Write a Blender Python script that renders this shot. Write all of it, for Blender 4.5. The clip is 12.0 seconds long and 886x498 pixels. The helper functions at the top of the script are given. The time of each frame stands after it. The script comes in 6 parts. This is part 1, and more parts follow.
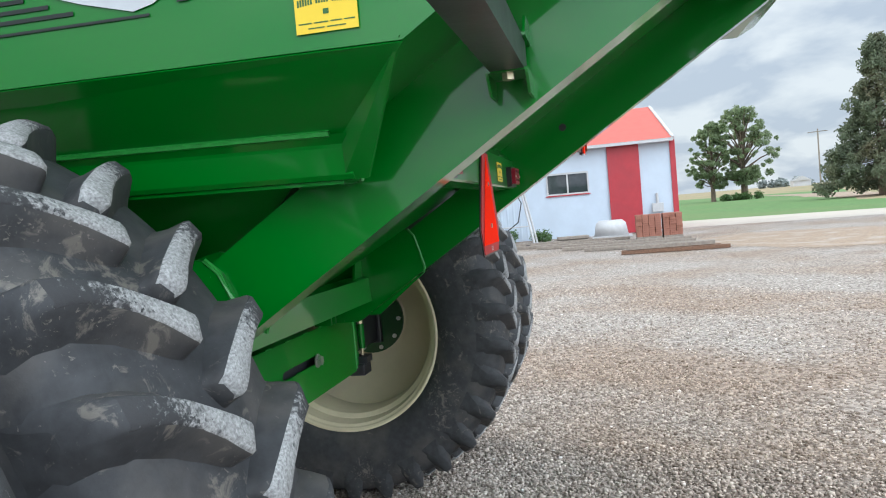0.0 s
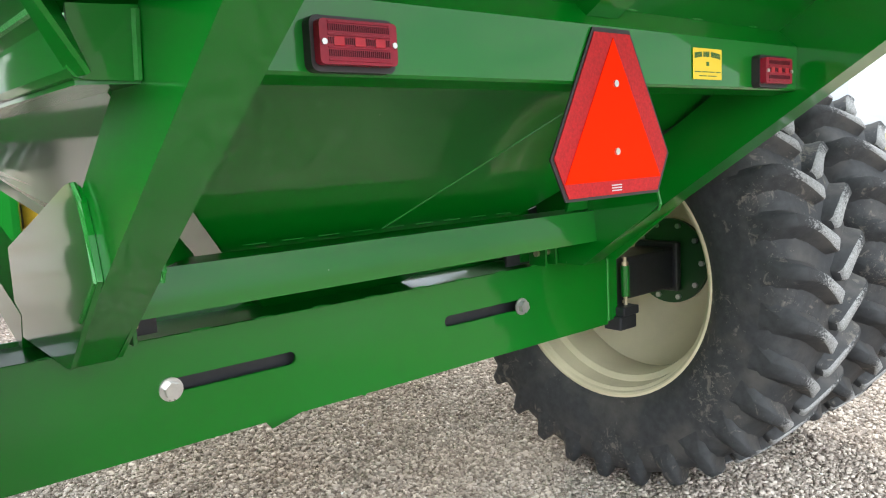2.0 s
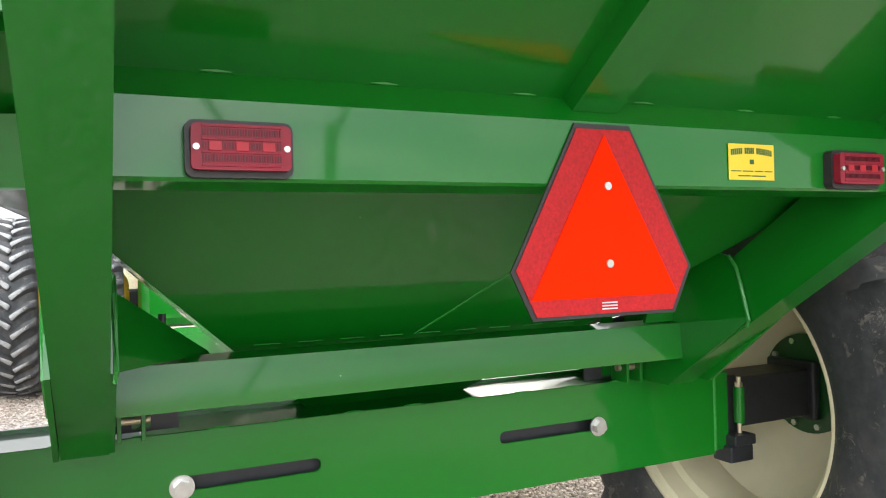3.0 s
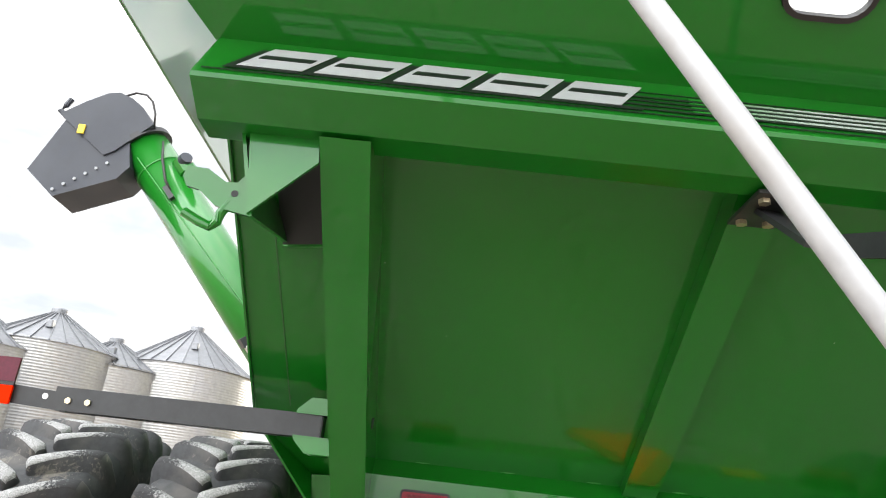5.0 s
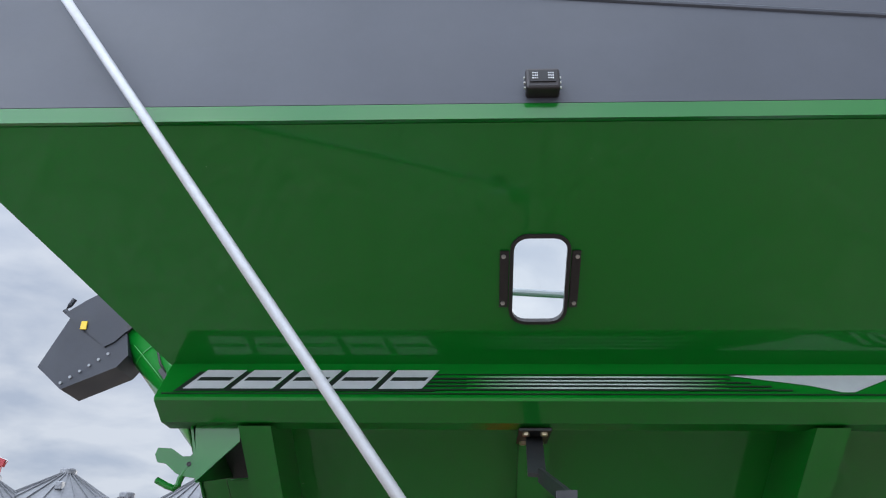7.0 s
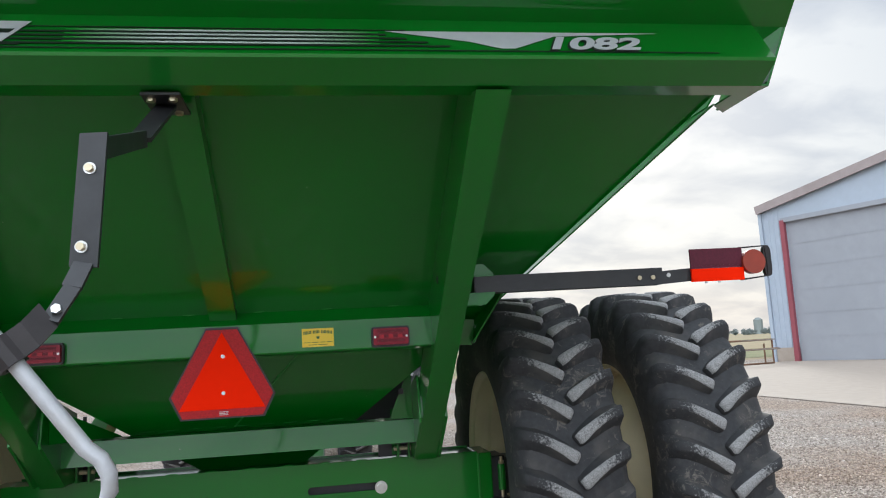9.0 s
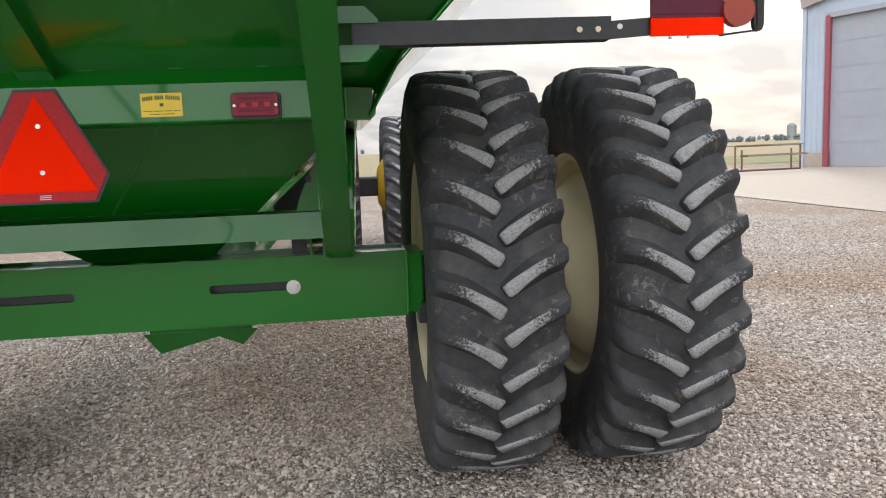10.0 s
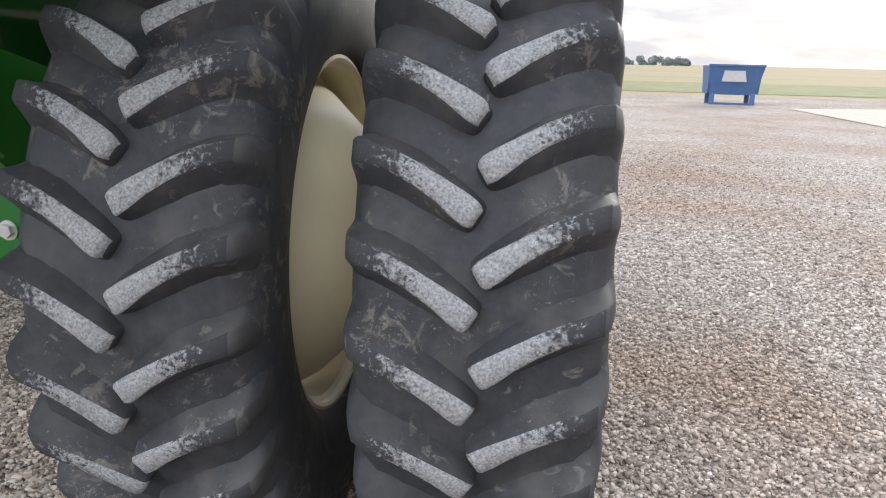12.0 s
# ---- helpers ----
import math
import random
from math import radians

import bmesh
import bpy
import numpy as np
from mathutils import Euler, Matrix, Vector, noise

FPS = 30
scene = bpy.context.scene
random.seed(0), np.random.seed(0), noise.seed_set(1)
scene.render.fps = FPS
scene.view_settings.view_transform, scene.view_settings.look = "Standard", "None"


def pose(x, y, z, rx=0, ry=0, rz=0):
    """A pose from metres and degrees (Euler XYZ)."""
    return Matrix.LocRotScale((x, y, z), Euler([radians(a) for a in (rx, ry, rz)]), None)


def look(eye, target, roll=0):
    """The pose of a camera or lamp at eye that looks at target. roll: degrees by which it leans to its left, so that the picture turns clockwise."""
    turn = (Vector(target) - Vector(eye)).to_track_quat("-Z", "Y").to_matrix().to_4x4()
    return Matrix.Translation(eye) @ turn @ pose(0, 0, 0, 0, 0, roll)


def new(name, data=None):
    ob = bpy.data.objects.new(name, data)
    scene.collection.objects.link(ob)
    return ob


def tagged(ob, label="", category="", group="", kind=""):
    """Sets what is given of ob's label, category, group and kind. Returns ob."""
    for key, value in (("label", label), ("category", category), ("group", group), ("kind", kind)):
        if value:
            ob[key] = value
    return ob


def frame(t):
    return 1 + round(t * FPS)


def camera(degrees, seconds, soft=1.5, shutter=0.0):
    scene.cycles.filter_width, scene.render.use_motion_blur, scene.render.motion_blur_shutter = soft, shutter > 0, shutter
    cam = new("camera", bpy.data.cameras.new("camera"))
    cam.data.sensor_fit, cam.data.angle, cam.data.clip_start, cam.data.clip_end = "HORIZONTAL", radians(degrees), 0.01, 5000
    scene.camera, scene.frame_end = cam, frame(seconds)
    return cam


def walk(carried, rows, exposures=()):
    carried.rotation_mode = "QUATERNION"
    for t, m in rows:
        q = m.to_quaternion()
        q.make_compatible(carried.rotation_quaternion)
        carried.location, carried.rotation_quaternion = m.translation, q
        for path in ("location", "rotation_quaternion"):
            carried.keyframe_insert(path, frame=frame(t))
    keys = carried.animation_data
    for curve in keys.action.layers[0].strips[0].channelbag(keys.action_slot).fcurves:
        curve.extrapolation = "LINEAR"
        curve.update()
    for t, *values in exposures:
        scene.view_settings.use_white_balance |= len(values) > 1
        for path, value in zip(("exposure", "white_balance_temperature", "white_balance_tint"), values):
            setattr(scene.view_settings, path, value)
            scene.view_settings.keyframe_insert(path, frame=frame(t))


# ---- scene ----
cam = camera(60.8, 12.0, 1.1)
PATH = [
    (0, (-2.717, -0.448, 1.604), (-0.767, -0.014, 1.513), -4.9),
    (0.5, (-2.413, -0.687, 1.607), (-0.607, 0.153, 1.429), -4.7),
    (1, (-2.119, -0.896, 1.617), (-0.549, 0.322, 1.393), -3.1),
    (1.5, (-1.751, -0.954, 1.588), (-0.327, 0.423, 1.312), -2.8),
    (2, (-1.411, -1.1, 1.561), (-0.146, 0.429, 1.314), -2.9),
    (2.5, (-1.084, -1.169, 1.571), (-0.007, 0.511, 1.436), -2.6),
    (2.7, (-0.990, -1.170, 1.573), (-0.004, 0.565, 1.493), -2.2),
    (4.3, (-0.804, -2.137, 1.648), (-0.588, -0.191, 2.058), 3.6),
    (4.5, (-0.76, -2.279, 1.665), (-0.618, -0.338, 2.128), 4.7),
    (5, (-0.674, -2.62, 1.72), (-0.722, -0.733, 2.384), 6.8),
    (5.5, (-0.616, -2.972, 1.781), (-0.834, -1.148, 2.571), 6.4),
    (6, (-0.413, -3.271, 1.782), (-0.736, -1.494, 2.641), 5.1),
    (6.5, (-0.27, -3.477, 1.796), (-0.558, -1.719, 2.707), 3.6),
    (7, (-0.23, -3.665, 1.8), (-0.299, -1.895, 2.729), 0.8),
    (7.2, (-0.212, -3.716, 1.786), (-0.164, -1.952, 2.728), -0.4),
    (8.8, (0.362, -3.478, 1.695), (0.703, -1.548, 2.091), -3.0),
    (9, (0.415, -3.313, 1.677), (0.736, -1.357, 1.941), -3.2),
    (9.2, (0.482, -3.181, 1.667), (0.786, -1.209, 1.802), -3.2),
    (9.4, (0.597, -3.059, 1.635), (0.874, -1.078, 1.651), -3.1),
    (9.5, (0.668, -3.008, 1.621), (0.934, -1.026, 1.582), -3.0),
    (10, (1.008, -2.671, 1.569), (1.238, -0.701, 1.313), -2.2),
    (10.5, (1.36, -2.242, 1.566), (1.576, -0.288, 1.195), -1.7),
    (11, (1.780, -1.968, 1.563), (1.889, -0.014, 1.151), -0.7),
    (11.5, (2.082, -1.597, 1.526), (2.034, 0.349, 1.07), 0.4),
    (12, (2.431, -1.254, 1.533), (2.192, 0.671, 1.044), 1.4),
]
EXPOSURES = [(0.0, 0.62, 5850, 4), (1.0, 1.22, 6200, 3), (2.5, 1.38, 6250, 6), (4.4, 1.56, 7000, 9), (5.5, 0.64, 6100, 7), (6.5, 0.25, 5600, 10), (7.2, 0.25, 5850, 10), (9.0, 0.18, 5950, 7), (10.5, 0.50, 6500, 11), (12.0, 0.60, 6050, 10)]
walk(cam, [(t, look(eye, target, roll)) for t, eye, target, roll in PATH], EXPOSURES)

# world and light
SUN_AZ, SUN_EL = radians(24), radians(20)
SUN_DIR = Vector((math.sin(SUN_AZ) * math.cos(SUN_EL), math.cos(SUN_AZ) * math.cos(SUN_EL), math.sin(SUN_EL)))


def make_world():
    w = bpy.data.worlds.new("overcast_sky")
    w.use_nodes = True
    scene.world = w
    nt = w.node_tree
    nt.nodes.clear()
    out = nt.nodes.new("ShaderNodeOutputWorld")
    bg = nt.nodes.new("ShaderNodeBackground")
    sky = nt.nodes.new("ShaderNodeTexSky")
    sky.sky_type = "NISHITA"
    sky.sun_disc = False
    sky.sun_elevation, sky.sun_rotation = SUN_EL, SUN_AZ
    sky.dust_density = 2.0
    tc = nt.nodes.new("ShaderNodeTexCoord")
    sep = nt.nodes.new("ShaderNodeSeparateXYZ")
    nt.links.new(tc.outputs["Generated"], sep.inputs[0])

    def m(op, a, b=None, c=None):
        n = nt.nodes.new("ShaderNodeMath")
        n.operation = op
        for k, v in enumerate((a, b, c)):
            if v is None:
                continue
            if isinstance(v, (int, float)):
                n.inputs[k].default_value = v
            else:
                nt.links.new(v, n.inputs[k])
        return n.outputs[0]

    # a thin overcast sky is a little brighter overhead than at the horizon
    rise = m("ADD", 1.0, m("MULTIPLY", m("MAXIMUM", sep.outputs[2], 0.0), 0.25))
    zz = m("ADD", m("MAXIMUM", sep.outputs[2], 0.0), 0.26)
    comb = nt.nodes.new("ShaderNodeCombineXYZ")
    nt.links.new(m("DIVIDE", sep.outputs[0], zz), comb.inputs[0])
    nt.links.new(m("DIVIDE", m("MULTIPLY", sep.outputs[1], 1.15), zz), comb.inputs[1])
    n1 = nt.nodes.new("ShaderNodeTexNoise")
    n1.inputs["Scale"].default_value = 3.0
    n1.inputs["Detail"].default_value = 6
    n1.inputs["Roughness"].default_value = 0.5
    n1.inputs["Distortion"].default_value = 0.25
    nt.links.new(comb.outputs[0], n1.inputs["Vector"])
    ramp = nt.nodes.new("ShaderNodeValToRGB")
    ramp.color_ramp.elements[0].position = 0.40
    ramp.color_ramp.elements[0].color = (0.66, 0.70, 0.775, 1)
    ramp.color_ramp.elements[1].position = 0.59
    ramp.color_ramp.elements[1].color = (0.99, 0.985, 0.98, 1)
    nt.links.new(n1.outputs["Fac"], ramp.inputs[0])
    # the cloud layer is brighter round the hidden sun
    dot = nt.nodes.new("ShaderNodeVectorMath")
    dot.operation = "DOT_PRODUCT"
    nt.links.new(tc.outputs["Generated"], dot.inputs[0])
    dot.inputs[1].default_value = SUN_DIR
    near = m("POWER", m("MAXIMUM", dot.outputs["Value"], 0.0), 5.0)
    # unseen fill added to the sky away from the sun, to brighten the cart's rear
    away = nt.nodes.new("ShaderNodeVectorMath")
    away.operation = "DOT_PRODUCT"
    nt.links.new(tc.outputs["Generated"], away.inputs[0])
    away.inputs[1].default_value = (-0.50, -0.55, 0.67)
    back = m("MULTIPLY", m("POWER", m("MAXIMUM", away.outputs["Value"], 0.0), 2.0), BACK_FILL)
    glow = m("MULTIPLY", rise, m("ADD", m("ADD", 0.61, back), m("MULTIPLY", near, GLOW)))
    mul = nt.nodes.new("ShaderNodeVectorMath")
    mul.operation = "SCALE"
    nt.links.new(ramp.outputs[0], mul.inputs[0])
    nt.links.new(glow, mul.inputs["Scale"])
    sk = nt.nodes.new("ShaderNodeVectorMath")
    sk.operation = "SCALE"
    nt.links.new(sky.outputs[0], sk.inputs[0])
    sk.inputs["Scale"].default_value = 0.05
    mix = nt.nodes.new("ShaderNodeMix")
    mix.data_type = "RGBA"
    mix.inputs[0].default_value = 0.86
    nt.links.new(sk.outputs[0], mix.inputs[6])
    nt.links.new(mul.outputs[0], mix.inputs[7])
    nt.links.new(mix.outputs[2], bg.inputs[0])
    bg.inputs[1].default_value = SKY
    nt.links.new(bg.outputs[0], out.inputs[0])


SKY, GLOW, BACK_FILL = 1.0, 0.12, 2.9
make_world()
sun = new("sun", bpy.data.lights.new("sun", "SUN"))
sun.data.energy, sun.data.angle, sun.data.color = 1.5, radians(10), (1.0, 0.93, 0.82)
sun.matrix_world = look(SUN_DIR * 50, (0, 0, 0))


# materials
def material(name, base, rough=0.5, metal=0.0, coat=0.0, bump=0.0, scale=20.0, vary=0.12, dirt=None, dirt_amount=0.0, dirt_scale=3.0, rough_vary=0.0, spec=0.5, bump_dist=0.01, stretch=None):
    mt = bpy.data.materials.new(name)
    mt.use_nodes = True
    nt = mt.node_tree
    b = nt.nodes["Principled BSDF"]
    b.inputs["Metallic"].default_value = metal
    b.inputs["Coat Weight"].default_value = coat
    b.inputs["Coat Roughness"].default_value = 0.06
    b.inputs["Specular IOR Level"].default_value = spec
    tc = nt.nodes.new("ShaderNodeTexCoord")
    vec = tc.outputs["Object"]
    if stretch:
        mp = nt.nodes.new("ShaderNodeMapping")
        mp.inputs["Scale"].default_value = stretch
        nt.links.new(vec, mp.inputs[0])
        vec = mp.outputs[0]
    fine = nt.nodes.new("ShaderNodeTexNoise")
    fine.inputs["Scale"].default_value = scale
    fine.inputs["Detail"].default_value = 8
    fine.inputs["Roughness"].default_value = 0.6
    nt.links.new(vec, fine.inputs["Vector"])
    wide = nt.nodes.new("ShaderNodeTexNoise")
    wide.inputs["Scale"].default_value = dirt_scale
    wide.inputs["Detail"].default_value = 6
    nt.links.new(vec, wide.inputs["Vector"])
    r = nt.nodes.new("ShaderNodeValToRGB")
    r.color_ramp.elements[0].position, r.color_ramp.elements[1].position = 0.3, 0.7
    r.color_ramp.elements[0].color = (*[c * (1 - vary) for c in base], 1)
    r.color_ramp.elements[1].color = (*[min(1, c * (1 + vary)) for c in base], 1)
    nt.links.new(fine.outputs["Fac"], r.inputs[0])
    colour = r.outputs[0]
    if dirt:
        dr = nt.nodes.new("ShaderNodeValToRGB")
        dr.color_ramp.elements[0].position, dr.color_ramp.elements[1].position = 0.5, 0.72
        dr.color_ramp.elements[0].color = (0, 0, 0, 1)
        dr.color_ramp.elements[1].color = (dirt_amount,) * 3 + (1,)
        nt.links.new(wide.outputs["Fac"], dr.inputs[0])
        mx = nt.nodes.new("ShaderNodeMix")
        mx.data_type = "RGBA"
        nt.links.new(dr.outputs[0], mx.inputs[0])
        nt.links.new(colour, mx.inputs[6])
        mx.inputs[7].default_value = (*dirt, 1)
        colour = mx.outputs[2]
    nt.links.new(colour, b.inputs["Base Color"])
    rr = nt.nodes.new("ShaderNodeMapRange")
    rr.inputs["To Min"].default_value = max(0.02, rough - rough_vary)
    rr.inputs["To Max"].default_value = min(1.0, rough + rough_vary)
    rr.inputs["From Min"].default_value, rr.inputs["From Max"].default_value = 0.3, 0.7
    nt.links.new(wide.outputs["Fac"], rr.inputs["Value"])
    nt.links.new(rr.outputs[0], b.inputs["Roughness"])
    if bump:
        bp = nt.nodes.new("ShaderNodeBump")
        bp.inputs["Strength"].default_value = bump
        bp.inputs["Distance"].default_value = bump_dist
        nt.links.new(fine.outputs["Fac"], bp.inputs["Height"])
        nt.links.new(bp.outputs[0], b.inputs["Normal"])
    return mt


M = {}
M["green"] = material("green_paint", (0.005, 0.152, 0.009), 0.34, coat=0.8, scale=0.9, vary=0.05, rough_vary=0.03, bump=0.008, bump_dist=0.02, dirt=(0.014, 0.172, 0.024), dirt_amount=0.12, dirt_scale=0.8, spec=0.2)
for node in M["green"].node_tree.nodes:
    if node.bl_idname == "ShaderNodeTexNoise":
        node.inputs["Detail"].default_value = 1.5


def flecks(mt, scale, rare, size, colour, strength):
    """Scattered specks: chips and dust on paint, dried mud on rubber."""
    nt = mt.node_tree
    b = nt.nodes["Principled BSDF"]
    old = b.inputs["Base Color"].links[0].from_socket
    geo = nt.nodes.new("ShaderNodeNewGeometry")
    vor = nt.nodes.new("ShaderNodeTexVoronoi")
    vor.inputs["Scale"].default_value = scale
    nt.links.new(geo.outputs["Position"], vor.inputs["Vector"])
    sp = nt.nodes.new("ShaderNodeSeparateColor")
    nt.links.new(vor.outputs["Color"], sp.inputs[0])
    big = nt.nodes.new("ShaderNodeMapRange")
    big.inputs["From Min"].default_value, big.inputs["From Max"].default_value = rare, 1.0
    big.inputs["To Min"].default_value, big.inputs["To Max"].default_value = 0.0, size
    nt.links.new(sp.outputs[0], big.inputs["Value"])
    lt = nt.nodes.new("ShaderNodeMath")
    lt.operation = "LESS_THAN"
    nt.links.new(vor.outputs["Distance"], lt.inputs[0])
    nt.links.new(big.outputs[0], lt.inputs[1])
    half = nt.nodes.new("ShaderNodeMath")
    half.operation = "MULTIPLY"
    nt.links.new(lt.outputs[0], half.inputs[0])
    half.inputs[1].default_value = strength
    mx = nt.nodes.new("ShaderNodeMix")
    mx.data_type = "RGBA"
    nt.links.new(half.outputs[0], mx.inputs[0])
    nt.links.new(old, mx.inputs[6])
    mx.inputs[7].default_value = (*colour, 1)
    nt.links.new(mx.outputs[2], b.inputs["Base Color"])


flecks(M["green"], 16, 0.86, 0.034, (0.42, 0.52, 0.38), 0.6)


def fading_film():
    """Silver film printed with a fade into the green at both ends."""
    mt = material("fading_silver_film", (0.50, 0.56, 0.52), 0.4, scale=30, vary=0.05)
    nt = mt.node_tree
    b = nt.nodes["Principled BSDF"]
    old = b.inputs["Base Color"].links[0].from_socket
    geo = nt.nodes.new("ShaderNodeNewGeometry")
    sep = nt.nodes.new("ShaderNodeSeparateXYZ")
    nt.links.new(geo.outputs["Position"], sep.inputs[0])
    ramp = nt.nodes.new("ShaderNodeMapRange")
    ramp.inputs["From Min"].default_value, ramp.inputs["From Max"].default_value = -0.3, 0.7
    nt.links.new(sep.outputs[0], ramp.inputs["Value"])
    cr = nt.nodes.new("ShaderNodeValToRGB")
    e = cr.color_ramp.elements
    e[0].position, e[0].color = 0.08, (0, 0, 0, 1)
    e[1].position, e[1].color = 0.88, (0, 0, 0, 1)
    for p in (0.32, 0.66):
        n = e.new(p)
        n.color = (0.85, 0.85, 0.85, 1)
    nt.links.new(ramp.outputs[0], cr.inputs[0])
    mx = nt.nodes.new("ShaderNodeMix")
    mx.data_type = "RGBA"
    nt.links.new(cr.outputs[0], mx.inputs[0])
    mx.inputs[6].default_value = (0.012, 0.20, 0.016, 1)
    nt.links.new(old, mx.inputs[7])
    nt.links.new(mx.outputs[2], b.inputs["Base Color"])
    return mt


M["fade"] = fading_film()
M["weld"] = material("painted_weld_bead", (0.025, 0.23, 0.03), 0.4, coat=0.3, scale=60, vary=0.15, bump=0.5)
M["rubber"] = material("black_tyre_rubber", (0.036, 0.037, 0.040), 0.66, scale=30, vary=0.25, bump=0.25, bump_dist=0.004, dirt=(0.13, 0.115, 0.10), dirt_amount=0.40, dirt_scale=6, spec=0.4)


def mud_flecks(mt, colour, scale, start):
    """Irregular smears of dried mud, thick in some places and absent in others."""
    nt = mt.node_tree
    b = nt.nodes["Principled BSDF"]
    old = b.inputs["Base Color"].links[0].from_socket
    geo = nt.nodes.new("ShaderNodeNewGeometry")
    fine = nt.nodes.new("ShaderNodeTexNoise")
    fine.inputs["Scale"].default_value, fine.inputs["Detail"].default_value, fine.inputs["Roughness"].default_value = scale, 5, 0.65
    fine.inputs["Distortion"].default_value = 0.8
    where = nt.nodes.new("ShaderNodeTexNoise")
    where.inputs["Scale"].default_value, where.inputs["Detail"].default_value = 4.5, 3
    for n in (fine, where):
        nt.links.new(geo.outputs["Position"], n.inputs["Vector"])
    both = nt.nodes.new("ShaderNodeMath")
    both.operation = "MULTIPLY_ADD"
    nt.links.new(where.outputs["Fac"], both.inputs[0])
    both.inputs[1].default_value = 0.55
    nt.links.new(fine.outputs["Fac"], both.inputs[2])
    mr = nt.nodes.new("ShaderNodeMapRange")
    mr.inputs["From Min"].default_value, mr.inputs["From Max"].default_value = start, start + 0.08
    mr.inputs["To Max"].default_value = 0.75
    nt.links.new(both.outputs[0], mr.inputs["Value"])
    mx = nt.nodes.new("ShaderNodeMix")
    mx.data_type = "RGBA"
    nt.links.new(mr.outputs[0], mx.inputs[0])
    nt.links.new(old, mx.inputs[6])
    mx.inputs[7].default_value = (*colour, 1)
    nt.links.new(mx.outputs[2], b.inputs["Base Color"])


mud_flecks(M["rubber"], (0.15, 0.135, 0.115), 19, 0.885)
mud_flecks(M["rubber"], (0.19, 0.17, 0.145), 85, 0.935)
M["worn"] = material("worn_dusty_lug_rubber", (0.29, 0.288, 0.285), 0.95, scale=170, vary=0.5, bump=0.6, bump_dist=0.004, dirt=(0.15, 0.15, 0.155), dirt_amount=0.3, dirt_scale=60, spec=0.2)


def wear_lugs():
    """Wear is whole at the nose of a lug and breaks up into flecks towards the shoulder."""
    nt = M["worn"].node_tree
    b = nt.nodes["Principled BSDF"]
    old = b.inputs["Base Color"].links[0].from_socket
    geo = nt.nodes.new("ShaderNodeNewGeometry")
    tc = nt.nodes.new("ShaderNodeTexCoord")
    info = nt.nodes.new("ShaderNodeObjectInfo")
    sep = nt.nodes.new("ShaderNodeSeparateXYZ")
    nt.links.new(tc.outputs["Object"], sep.inputs[0])

    def m(op, a, b2, c=None):
        n = nt.nodes.new("ShaderNodeMath")
        n.operation = op
        for k, v in enumerate((a, b2, c)):
            if isinstance(v, (int, float)):
                n.inputs[k].default_value = v
            elif v is not None:
                nt.links.new(v, n.inputs[k])
        return n.outputs[0]

    flecks = nt.nodes.new("ShaderNodeTexNoise")
    flecks.inputs["Scale"].default_value = 105
    flecks.inputs["Detail"].default_value = 5
    flecks.inputs["Roughness"].default_value = 0.7
    nt.links.new(geo.outputs["Position"], flecks.inputs["Vector"])
    reach = m("MULTIPLY_ADD", info.outputs["Random"], 0.035, 0.165)
    solid = m("MULTIPLY", m("SUBTRACT", reach, m("ABSOLUTE", sep.outputs[0], 0.0)), 17.0)
    grain = m("MULTIPLY_ADD", m("SUBTRACT", flecks.outputs["Fac"], 0.5), 9.0, 0.35)
    fac = nt.nodes.new("ShaderNodeClamp")
    nt.links.new(m("ADD", solid, grain), fac.inputs[0])
    mx = nt.nodes.new("ShaderNodeMix")
    mx.data_type = "RGBA"
    nt.links.new(fac.outputs[0], mx.inputs[0])
    mx.inputs[6].default_value = (0.050, 0.051, 0.054, 1)
    nt.links.new(old, mx.inputs[7])
    nt.links.new(mx.outputs[2], b.inputs["Base Color"])


wear_lugs()


